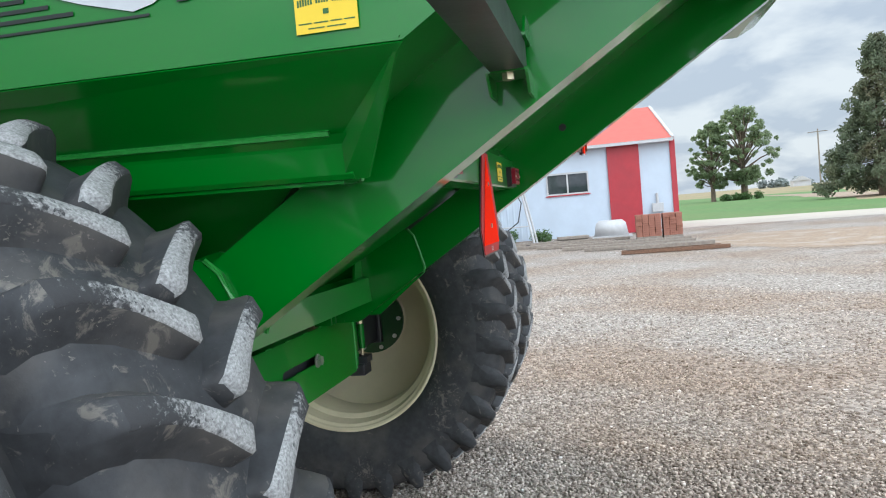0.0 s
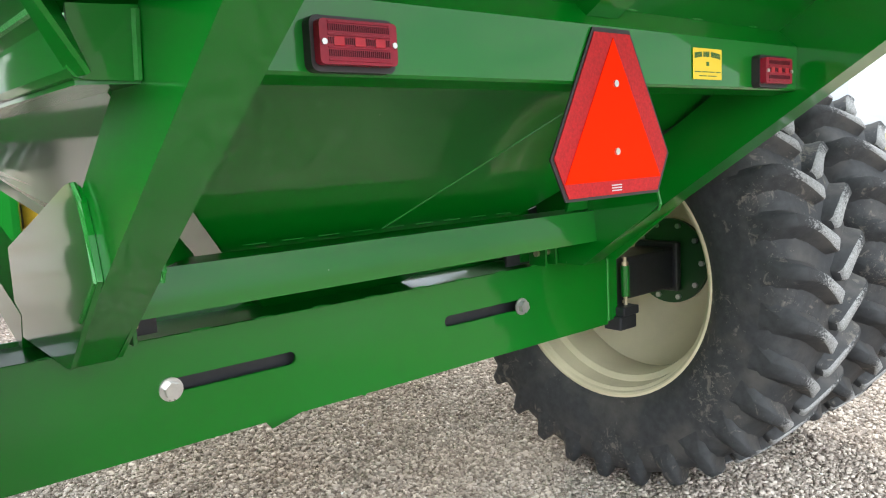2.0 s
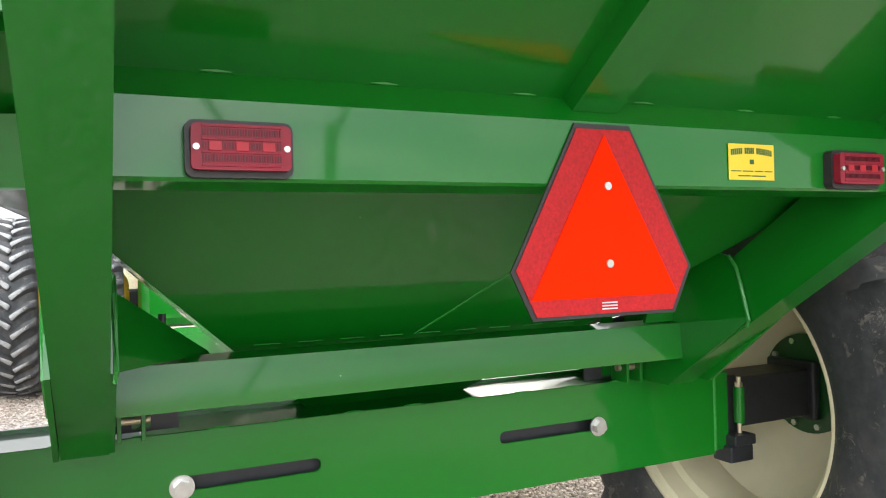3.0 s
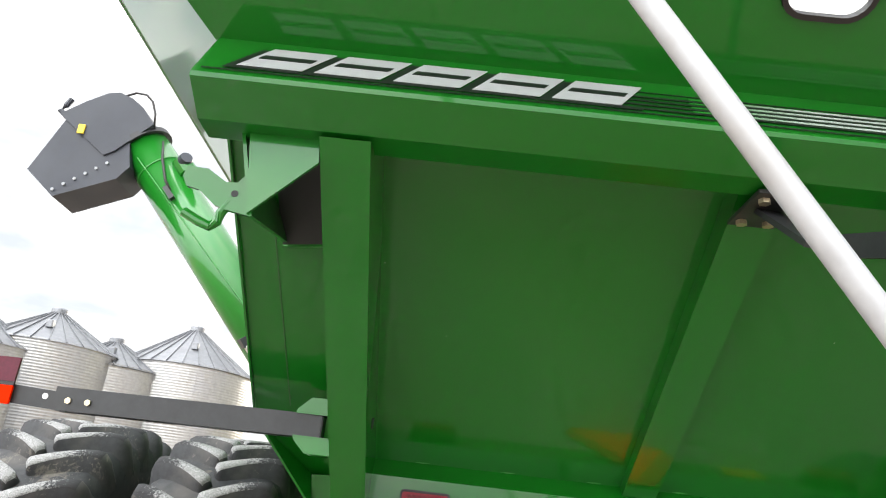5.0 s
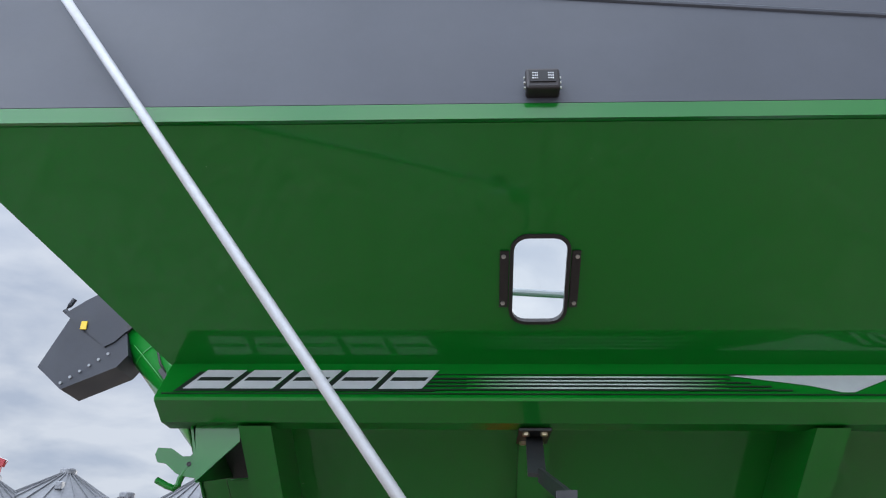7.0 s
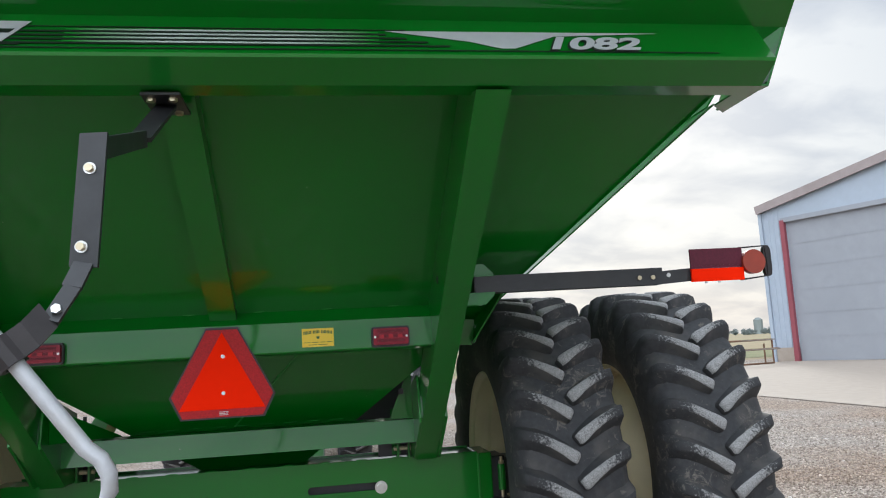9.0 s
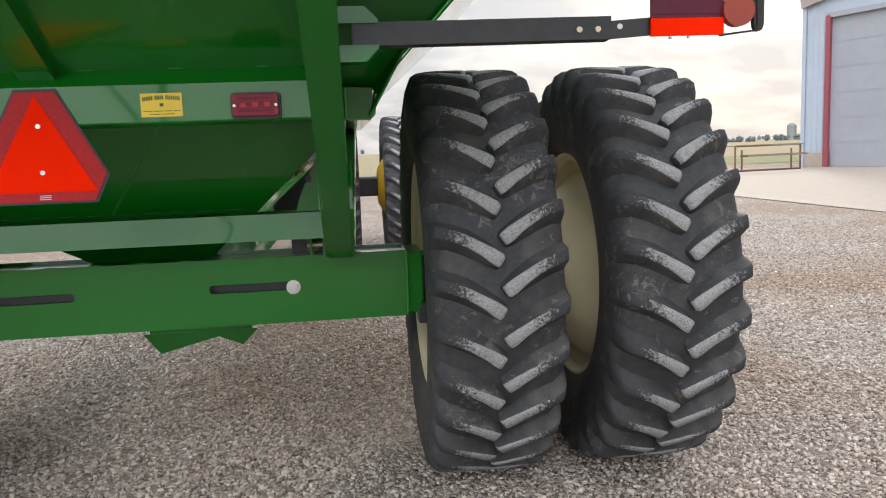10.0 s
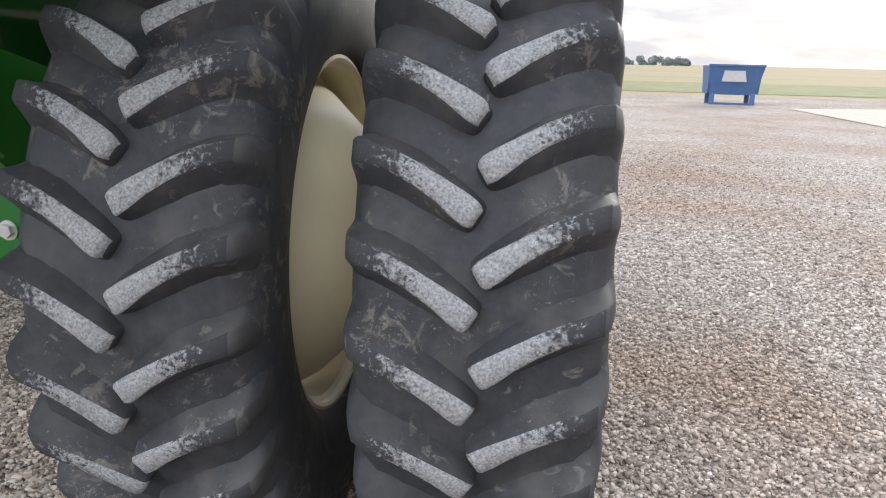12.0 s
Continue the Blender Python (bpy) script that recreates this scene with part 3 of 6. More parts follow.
sheet("grass", [(6, 44), (44, 44), (60, 70), (8, 70)], 0.010, M["verge"], "weedy green strip at the field edge", "grass")


def ragged(pts, step, rough, seed):
    """A closed outline with uneven edges through a few corners."""
    rng = random.Random(seed)
    out = []
    for (ax, ay), (bx, by) in zip(pts, pts[1:] + pts[:1]):
        n = max(2, int(math.hypot(bx - ax, by - ay) / step))
        for k in range(n):
            out.append((ax + (bx - ax) * k / n + rng.uniform(-rough, rough), ay + (by - ay) * k / n + rng.uniform(-rough, rough)))
    return out


sheet("dirt_patch", ragged([(17.6, -5.4), (19.6, -3.9), (24.5, -3.5), (26.5, -5.2), (25.0, -8.6), (23.0, -11.0), (17.0, -7.6)], 0.3, 0.22, 3), 0.002, M["soil"], "bare brown dirt between gravel and road", "dirt")
sheet("dirt_track", ragged([(152, -28.5), (133, -29.9), (111, -32.3), (84, -28.6), (66, -21.6), (83, -22.0), (110, -25.5)], 2.0, 0.6, 4), 0.020, M["soil"], "pale dirt farm track across the grass", "dirt")

# cart
cart = thing("grain_cart", (0, 1.09, 0), "green grain cart on cream dual wheels, standing on gravel", "grain cart")
PLANE_B, PLANE_S = 1.905, -0.655


def rear_z(y):
    return PLANE_B + PLANE_S * y


def sheetpart(name, pts, thickness=0.006, label=""):
    return part(name, plate(pts, thickness), M["green"], cart, label)


XR, XL = 1.80, -1.26
# sloping tank walls
sheetpart("rear_slope", [(-1.105, 0.155, rear_z(0.155)), (1.105, 0.155, rear_z(0.155)), (XR, -0.93, rear_z(-0.93)), (XR, -1.153, 2.66), (XL, -1.153, 2.66), (-1.28, -0.075, rear_z(-0.075))], 0.006)
FLARE = Vector((0, -0.735, 0.455)).normalized()
FN = Vector((0, -0.455, -0.735)).normalized()


def flare_pt(x, s, out=0.0):
    return Vector((x, -1.2, 2.648)) + FLARE * s + FN * out


def flare_sheet():
    """Rear flare with the rounded window opening through it."""
    bm = bmesh.new()
    cx, cs, w, h = -0.009, 0.345, 0.168, 0.315
    hole = [(cx + a, cs + b) for a, b in rounded(w, h, 0.045, 5)]
    L = 0.8645
    outer = [(1.762, L + 0.008), (-1.806, L + 0.008), (XL, 0.0), (1.92, 0.0)]
    rings = []
    for off in (0.003, -0.003):
        rings.append(([bm.verts.new(flare_pt(x, s, off)) for x, s in outer], [bm.verts.new(flare_pt(x, s, off)) for x, s in hole]))
    for o, hh in rings:
        q = len(hh) // 4
        for c in range(4):
            seg = hh[c * q:(c + 1) * q]
            for a, b in zip(seg, seg[1:]):
                bm.faces.new((o[c], a, b))
            bm.faces.new((o[c], seg[-1], hh[((c + 1) * q) % len(hh)], o[(c + 1) % 4]))
    (o1, h1), (o2, h2) = rings
    for a, b in ((o1, o2), (h1, h2)):
        for i in range(len(a)):
            j = (i + 1) % len(a)
            bm.faces.new((a[i], a[j], b[j], b[i]))
    return bm


part("rear_flare", flare_sheet(), M["green"], cart, "flared rear tank wall with a small window")
YF = 4.2
sheetpart("side_flare", [(-1.806, -1.940, 3.108), (XL, -1.2, 2.66), (XL, YF - 0.7, 2.66), (-1.79, YF, 3.103)])
sheetpart("side_flare", [(1.75, -1.935, 3.103), (1.92, -1.2, 2.65), (1.92, YF - 0.7, 2.65), (1.75, YF, 3.103)])
sheetpart("front_flare", [(-1.79, YF, 3.103), (XL, YF - 0.7, 2.66), (1.90, YF - 0.7, 2.66), (1.75, YF, 3.103)])
sheetpart("front_slope", [(XL, YF - 0.7, 2.66), (XR, YF - 0.7, 2.66), (0.5, 2.2, 1.36), (-0.5, 2.2, 1.36)])
# left side wall with its fold
sheetpart("side_wall", [(-1.285, -0.085, 1.947), (-1.285, YF - 0.7, 1.990), (XL, YF - 0.7, 2.66), (XL, -1.19, 2.66)])
sheetpart("side_skirt", [(-1.285, -0.085, 1.945), (-1.285, YF - 0.8, 1.988), (-1.11, YF - 0.9, 1.868), (-1.11, 0.12, 1.797)])
sheetpart("side_slope", [(1.11, 0.12, 1.80), (1.11, YF - 0.9, 1.868), (XR, YF - 0.7, 2.48), (XR, -0.93, 2.48)])
sheetpart("side_band", [(1.833, -1.20, 2.45), (1.838, -0.88, 2.474), (1.92, -0.88, 2.655), (1.92, -1.20, 2.655)], 0.008)
sheetpart("side_band", [(1.80, -0.88, 2.484), (1.80, YF - 0.7, 2.484), (1.92, YF - 0.7, 2.655), (1.92, -0.88, 2.655)])
sheetpart("band_flange", [(1.83, -1.20, 2.452), (1.83, -0.93, 2.452), (1.76, -1.0, 2.452), (1.76, -1.20, 2.452)], 0.006)


def prism_y(profile, y0, y1, rise=0.0):
    """A solid with an (x, z) outline, from y0 to y1, climbing with y."""
    out = bmesh.new()
    a = [out.verts.new((x, y0, z)) for x, z in profile]
    b = [out.verts.new((x, y1, z + (y1 - y0) * rise)) for x, z in profile]
    out.faces.new(a)
    out.faces.new(b[::-1])
    for i in range(len(profile)):
        j = (i + 1) % len(profile)
        out.faces.new((a[i], b[i], b[j], a[j]))
    return out


# lower hopper
def hopper_z(y):
    return 1.905 - 0.672 * y


def hopper_x(y):
    return 1.243 - 0.785 * y


YB = 1.33
sheetpart("lower_rear_panel", [(-1.10, 0.158, 1.797), (1.10, 0.158, 1.797), (hopper_x(0.85), 0.85, hopper_z(0.85)), (hopper_x(YB), YB, hopper_z(YB)), (-hopper_x(YB), YB, hopper_z(YB)), (-hopper_x(0.85), 0.85, hopper_z(0.85))])
for s in (-1, 1):
    sheetpart("lower_side_panel", [(s * 1.10, 0.158, 1.797), (s * 1.10, YF - 0.9, 1.862), (s * hopper_x(YB), 2.6, hopper_z(YB)), (s * hopper_x(YB), YB, hopper_z(YB)), (s * hopper_x(0.85), 0.85, hopper_z(0.85))])
sheetpart("front_hopper_panel", [(-1.10, YF - 0.9, 1.862), (1.10, YF - 0.9, 1.862), (hopper_x(YB), 2.6, hopper_z(YB)), (-hopper_x(YB), 2.6, hopper_z(YB))])
part("sump", plate([(-0.19, 1.62, 0.62), (0.44, 1.62, 0.62), (0.35, 1.62, 0.53), (0.22, 1.62, 0.585), (-0.10, 1.62, 0.505)], 0.012), M["green"], cart, "sump clean-out plate below the hopper")
part("sump_box", box((-0.16, 1.63, 0.60), (0.40, 2.5, 1.02), 0.01), M["green"], cart)

# welded stiffeners
part("light_bar", prism_x([(0.037, 1.884), (-0.02, 1.826), (-0.02, 1.704), (-0.014, 1.698), (0.055, 1.690), (0.06, 1.698), (-0.008, 1.707), (-0.012, 1.712), (-0.012, 1.822), (0.042, 1.876)], -0.885, 0.885, 0.0015), M["green"], cart, "light bar across the rear")
BAND = [(-1.20, 2.657), (-1.308, 2.500), (-1.306, 2.490), (-1.215, 2.443), (-1.13, 2.443), (-1.13, 2.60)]
part("rear_band", prism_x(BAND, -1.252, 1.80, 0.004), M["green"], cart, "rear stiffening band with decals")
for s in (-1, 1):
    lo, up = (lambda y: 1.638 - 0.653 * y), (lambda y: 1.903 - 0.655 * y)
    x0, x1 = sorted((s * 0.885, s * 0.993))
    prof = [(0.99, 1.101), (0.822, 1.101), (-1.215, lo(-1.215)), (-1.15, 2.445), (-1.0, up(-1.0) - 0.004), (0.03, up(0.03)), (0.14, 1.786), (0.55, 1.518), (0.80, 1.355), (0.99, 1.235)]
    part("corner_post", prism_x(prof, x0, x1, 0.008), M["green"], cart, "deep sloping box post")
    part("foot_gusset", plate([(s * 1.0, 0.445, 1.35), (s * 1.0, 0.47, 1.44), (s * 1.0, 0.50, 1.505), (s * 1.0, 0.535, 1.535), (s * 1.0, 0.575, 1.543), (s * 1.0, 0.62, 1.536), (s * 1.0, 0.95, 1.452), (s * 1.0, 1.30, 1.365), (s * 1.0, 1.30, 1.118), (s * 1.0, 0.74, 1.118)], 0.012, 0.002), M["green"], cart, "rounded gusset plate at the post foot")
    part("inner_gusset", plate([(s * 0.879, y, z) for y, z in ((0.452, 1.35), (0.478, 1.455), (0.495, 1.51), (0.522, 1.545), (0.57, 1.556), (0.62, 1.545), (0.95, 1.46), (0.985, 1.45), (0.985, 1.11), (0.80, 1.11))], 0.012, 0.002), M["green"], cart, "rounded inner gusset plate at the post foot")
    part("inner_weld", tube([(s * 0.876, 0.46, 1.33), (s * 0.874, 0.45, 1.352), (s * 0.874, 0.476, 1.455), (s * 0.874, 0.493, 1.512), (s * 0.874, 0.522, 1.547)], 0.006, 6), M["weld"], cart)
    bm = tube([(s * 1.005, 0.60, 1.25), (s * 1.005, 0.455, 1.35), (s * 1.005, 0.478, 1.44), (s * 1.005, 0.508, 1.505), (s * 1.005, 0.545, 1.54)], 0.007, 6)
    part("gusset_weld", bm, M["weld"], cart, "light green weld bead")
    part("rail_weld", tube([(s * 1.128, 0.14, 1.803), (s * 1.128, 1.4, 1.828), (s * 1.128, 3.0, 1.860)], 0.008, 6), M["weld"], cart)
    part("end_weld", tube([(s * 1.0, 0.117, 1.70), (s * 1.0, 0.108, 1.77), (s * 1.0, 0.102, 1.806)], 0.007, 6), M["weld"], cart)
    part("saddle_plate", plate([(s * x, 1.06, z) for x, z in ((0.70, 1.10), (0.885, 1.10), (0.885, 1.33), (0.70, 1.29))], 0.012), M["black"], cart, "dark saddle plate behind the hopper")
    part("saddle_rib", beam((s * 0.80, 1.05, 1.11), (s * 0.80, 1.05, 1.36), 0.05, 0.012, 0.002, (0, 1, 0)), M["green"], cart)
    part("front_post", beam((s * 0.955, 1.24, 1.13), (s * 1.0, 3.12, 1.715), 0.105, 0.11, 0.008), M["green"], cart, "sloping box post ahead of the axle")
    part("side_rail", prism_y([(s * 1.133, 1.801), (s * 1.114, 1.780), (s * 1.112, 1.772), (s * 1.106, 1.712), (s * 1.098, 1.701), (s * 1.085, 1.699), (s * 1.085, 1.706), (s * 1.098, 1.716), (s * 1.104, 1.772), (s * 1.124, 1.801)], 0.10, YF - 1.0, 0.020), M["green"], cart, "side rail channel")
    part("rail_bottom", plate([(s * 1.09, 0.13, 1.696), (s * 1.09, YF - 1.0, 1.757), (s * 0.99, YF - 1.0, 1.757), (s * 0.99, 0.13, 1.70)], 0.008), M["green"], cart)
    part("rail_end", plate([(s * 1.094, 0.125, 1.70), (s * 0.995, 0.125, 1.70), (s * 0.995, 0.105, 1.812), (s * 1.10, 0.103, 1.806)], 0.008), M["green"], cart)
    out = 1.288 if s < 0 else 1.232
    part("corner_flange", plate([(s * out, -0.082, 1.957), (s * 1.108, 0.122, 1.806), (s * 1.092, 0.128, 1.702), (s * 1.085, 0.07, 1.702)], 0.008), M["green"], cart)
part("corner_gusset", plate([(-0.872, 0.560, 1.510), (-0.640, 0.905, 1.331), (-0.612, 0.946, 1.295), (-0.640, 0.905, 1.27), (-0.665, 0.865, 1.327), (-0.872, 0.560, 1.337)], 0.010), M["green"], cart, "shaded gusset plate below the hopper corner")
part("gusset_pin", tube([(-0.762, 0.735, 1.40), (-0.762, 0.735, 1.447)], 0.009, 10), M["black"], cart)
part("corner_gusset", plate([(0.752, 0.78, 1.327), (0.766, 0.78, 1.372), (0.790, 0.78, 1.43), (0.845, 0.78, 1.550), (0.872, 0.78, 1.578), (0.872, 0.78, 1.327)], 0.012, 0.002), M["green"], cart, "gusset plate below the hopper corner")
part("gusset_clip", box((0.800, 0.765, 1.455), (0.826, 0.774, 1.485), 0.002), M["black"], cart)
# added black sheet that closes the view past the right hopper corner
part("backing_plate", plate([(0.60, 1.30, 1.255), (0.885, 1.30, 1.255), (0.885, 1.30, 1.58), (0.60, 1.30, 1.33)], 0.012), M["black"], cart, "black sheet added to keep the gap at the hopper corner dark")
part("cross_tube", prism_x([(0.735, 1.205), (0.745, 1.322), (0.83, 1.33), (0.86, 1.30), (0.86, 1.205)], -0.885, 0.885, 0.008), M["green"], cart, "cross tube between the posts")
part("rear_rib", plate([(0, 0.045, rear_z(0.045) - 0.004), (0, -1.14, rear_z(-1.14) - 0.004), (0, -1.14, rear_z(-1.14) - 0.10), (0, 0.002, 1.850)], 0.11, 0.006), M["green"], cart, "centre rib on the rear wall")


# axle beam with two slots
def axle_beam():
    bm = bmesh.new()
    x0, x1, z0, z1, y0, y1 = -1.25, 1.25, 0.775, 1.098, 0.985, 1.30
    slots = [(-0.70, -0.305), (0.305, 0.70)]
    zs, r = 0.955, 0.021
    # front face as strips above, below and between the slots, with round slot ends
    for yy in (y0, y0 + 0.012):
        def v(x, z):
            return bm.verts.new((x, yy, z))
        cols = [x0, slots[0][0], slots[0][1], slots[1][0], slots[1][1], x1]
        for k in range(5):
            a, b = cols[k], cols[k + 1]
            if k in (1, 3):
                n = 6
                top = [(a, zs)] + [(a + r - r * math.cos(radians(90 * i / n)), zs + r * math.sin(radians(90 * i / n))) for i in range(1, n + 1)] + [(b - r + r * math.sin(radians(90 * i / n)), zs + r * math.cos(radians(90 * i / n))) for i in range(0, n)] + [(b, zs)]
                bm.faces.new([v(a, z1)] + [v(*p) for p in top] + [v(b, z1)])
                bm.faces.new([v(a, z0)] + [v(p[0], 2 * zs - p[1]) for p in top] + [v(b, z0)])
            else:
                bm.faces.new([v(a, z0), v(b, z0), v(b, zs), v(b, z1), v(a, z1), v(a, zs)])
    bmesh.ops.remove_doubles(bm, verts=bm.verts, dist=1e-5)
    return bm


def stitches(a, b, pitch, length, radius):
    """Short weld beads in a row from a to b."""
    bm = bmesh.new()
    a, b = Vector(a), Vector(b)
    d = (b - a).normalized()
    n = int((b - a).length / pitch)
    for k in range(n):
        q = a + d * (k + 0.5) * pitch
        tube([q - d * length / 2, q, q + d * length / 2], [radius * 0.6, radius, radius * 0.6], 6, bm)
    return bm


beam_ob = part("axle_beam", axle_beam(), M["green"], cart, "green slotted box axle beam")
for z in (0.779, 1.080):
    part("beam_flange", box((-1.25, 0.986, z - 0.004), (1.25, 1.289, z + 0.004)), M["green"], beam_ob)
part("beam_back", box((-1.25, 1.29, 0.775), (1.25, 1.30, 1.098)), M["green"], beam_ob)
part("inner_tube", box((-1.42, 1.03, 0.83), (1.42, 1.26, 1.06), 0.01), M["black"], beam_ob, "black inner axle tube")
for s in (-1, 1):
    part("end_collar", box((s * 1.29 - 0.042, 0.993, 0.785), (s * 1.29 + 0.042, 1.295, 1.088), 0.006), M["green"], beam_ob)
    c = Vector((s * 0.702, 0.985, 0.948))
    part("washer", disc(c, (0, -1, 0), 0.034, 0.006, 28), M["zinc"], beam_ob, "zinc washer")
    part("bolt", disc(c - Vector((0, 0.006, 0)), (0, -1, 0), 0.024, 0.02, 6, bevel=0.002), M["zinc"], beam_ob, "zinc hex bolt")
    part("clamp_stud", tube([(s * 1.385, 0.99, 0.84), (s * 1.385, 0.99, 1.06)], 0.009), M["brass"], beam_ob)
    part("clamp_sleeve", tube([(s * 1.385, 0.99, 0.88), (s * 1.385, 0.99, 1.02)], 0.021), M["green"], beam_ob)
    part("clamp_nut", disc((s * 1.385, 0.99, 1.022), (0, 0, 1), 0.016, 0.016, 6), M["brass"], beam_ob)
    part("clamp_block", box((s * 1.36 - 0.06, 0.955, 0.735), (s * 1.36 + 0.06, 1.05, 0.80), 0.008), M["black"], beam_ob)
    for dx in (0.0, 0.06):
        part("pivot_plate", box((s * (0.80 + dx) - 0.006, 0.93, 1.10), (s * (0.80 + dx) + 0.006, 1.02, 1.21), 0.002), M["green"], beam_ob)
    part("clamp_plate", box((s * 1.37 - 0.055, 0.945, 0.80), (s * 1.37 + 0.055, 1.03, 0.84), 0.006), M["black"], beam_ob)
    part("collar_weld", tube([(s * 1.252, 0.984, 0.79), (s * 1.252, 0.984, 1.09)], 0.006, 6), M["weld"], beam_ob)
    part("pivot_pin", tube([(s * 0.78, 0.97, 1.15), (s * 0.88, 0.97, 1.15)], 0.012), M["brass"], beam_ob)
for name, a, b, pitch, length in (("beam_stitch", (-1.3, 0.992, 1.099), (1.3, 0.992, 1.099), 0.20, 0.06), ("bar_stitch", (-0.87, 0.031, 1.884), (0.87, 0.031, 1.884), 0.29, 0.05), ("band_stitch", (-1.2, -1.205, 2.656), (1.75, -1.205, 2.656), 0.21, 0.045), ("panel_stitch", (-0.55, 0.828, 1.344), (0.55, 0.828, 1.344), 0.12, 0.07)):
    tagged(part(name, stitches(a, b, pitch, length, 0.002 if name == "panel_stitch" else 0.005), M["weld"], cart, "row of short weld beads"), kind="stuff")
part("panel_seam", beam((0.315, 0.283, 1.711), (-0.054, 0.832, 1.342), 0.012, 0.004), M["weld"], cart)
for s in (-1, 1):
    part("post_hole", disc((s * 0.8845, -0.267, 1.962), (-s, 0, 0), 0.017, 0.002, 16), M["dark"], cart)

# wheels


def tyre_mesh():
    bm = bmesh.new()
    prof = [(-0.235, 0.565), (-0.262, 0.60), (-0.278, 0.67), (-0.282, 0.75), (-0.274, 0.83), (-0.252, 0.885), (-0.215, 0.915), (-0.15, 0.928), (0, 0.934)]
    prof = prof + [(-x, r) for x, r in prof[-2::-1]] + [(0.2, 0.55), (-0.2, 0.55)]
    spin_x(prof, 90, True, bm)
    for f in bm.faces:
        f.smooth = True
    return bm


LUGS = 30
# along a lug: distance from the middle, top radius, foot radius, lead angle, half width at the top
STATIONS = [(-0.001, 0.940, 0.925, -0.0100, 0.010), (0.002, 0.966, 0.925, -0.0085, 0.0165), (0.008, 0.980, 0.926, -0.0052, 0.0215), (0.017, 0.984, 0.928, -0.0003, 0.0245), (0.040, 0.985, 0.930, 0.0123, 0.0255), (0.080, 0.985, 0.929, 0.034, 0.0235), (0.130, 0.985, 0.926, 0.058, 0.0215), (0.180, 0.983, 0.918, 0.077, 0.0205), (0.225, 0.977, 0.900, 0.089, 0.022), (0.252, 0.962, 0.870, 0.096, 0.024), (0.268, 0.925, 0.835, 0.101, 0.025), (0.279, 0.870, 0.79, 0.104, 0.015)]


def lug_mesh(side, bm=None, a0=0.0):
    """One tread lug at the wheel's rearmost point (-y); angles grow upwards."""
    bm = bm or bmesh.new()
    rings = []
    for d, rt, rf, lead, hw in STATIONS:
        a = a0 - 0.036 + lead * 1.30
        # the blunt nose is cut square across the slanting lug
        skew = 0.62 * min(1.0, max(0.0, 1 - d / 0.10))
        # flanks are steep at the nose and spread out towards the shoulder
        fl = 0.25 + 0.75 * min(1.0, max(0.0, d - 0.02) / 0.10)
        pts = []
        for r, w in ((rf, hw + 0.040 * fl), (rf + (rt - rf) * 0.4, hw + 0.020 * fl), (rt - 0.007, hw + 0.003 * fl), (rt, hw - 0.004), (rt, -hw + 0.004), (rt - 0.007, -hw - 0.003 * fl), (rf + (rt - rf) * 0.4, -hw - 0.018 * fl), (rf, -hw - 0.036 * fl)):
            ang = a + w / r
            pts.append(bm.verts.new((side * (d - skew * w), -r * math.cos(ang), r * math.sin(ang))))
        rings.append(pts)
    for q, (a, b) in enumerate(zip(rings, rings[1:])):
        for i in range(7):
            f = bm.faces.new((a[i], a[i + 1], b[i + 1], b[i]))
            f.material_index = 1 if 2 <= i <= 4 and 1 <= q < 9 else 0
            f.smooth = True
    bm.faces.new(rings[0])
    bm.faces.new(rings[-1])
    return bm


def lug_angle(side, k, stagger=0.31):
    return (k + (stagger if side > 0 else -0.16)) * math.tau / LUGS


tyre_ob = finish("tyre", tyre_mesh(), [M["rubber"], M["worn"]])
TYRE = tyre_ob.data
bpy.data.objects.remove(tyre_ob)
LUG = {}
for side in (-1, 1):
    o = finish("tread_lug", lug_mesh(side), [M["rubber"], M["worn"]])
    LUG[side] = o.data
    bpy.data.objects.remove(o)


def rim_mesh(s):
    """Cream rim; the disc dishes towards +x for s = 1."""
    bm = bmesh.new()
    half = [(0.225, 0.572), (0.236, 0.568), (0.238, 0.556), (0.231, 0.547), (0.216, 0.541), (0.205, 0.528), (0.145, 0.522), (0.125, 0.518), (0.108, 0.492), (0.062, 0.482)]
    barrel = [(-x, r) for x, r in half] + half[::-1]
    spin_x(barrel, 72, False, bm)
    dish = [(s * 0.10, 0.507), (s * 0.18, 0.46), (s * 0.30, 0.34), (s * 0.355, 0.26), (s * 0.365, 0.22), (s * 0.355, 0.19), (s * 0.34, 0.0)]
    spin_x(dish, 72, False, bm)
    bmesh.ops.remove_doubles(bm, verts=bm.verts, dist=1e-5)
    for f in bm.faces:
        f.smooth = True
    return bm


RIMS = {}
for s in (-1, 1):
    o = finish("rim", rim_mesh(s), M["cream"])
    o.data.set_sharp_from_angle(angle=radians(24))
    RIMS[s] = o.data
    bpy.data.objects.remove(o)


def child(name, data, parent, at, label="", turn=0.0):
    ob = new(name, data)
    ob.parent = parent
    base = Vector(ORIGIN.get(parent.name, (0, 0, 0)))
    ob.location = Vector(at) - base
    ob.rotation_euler = (turn, 0, 0)
    return tagged(ob, label=label)


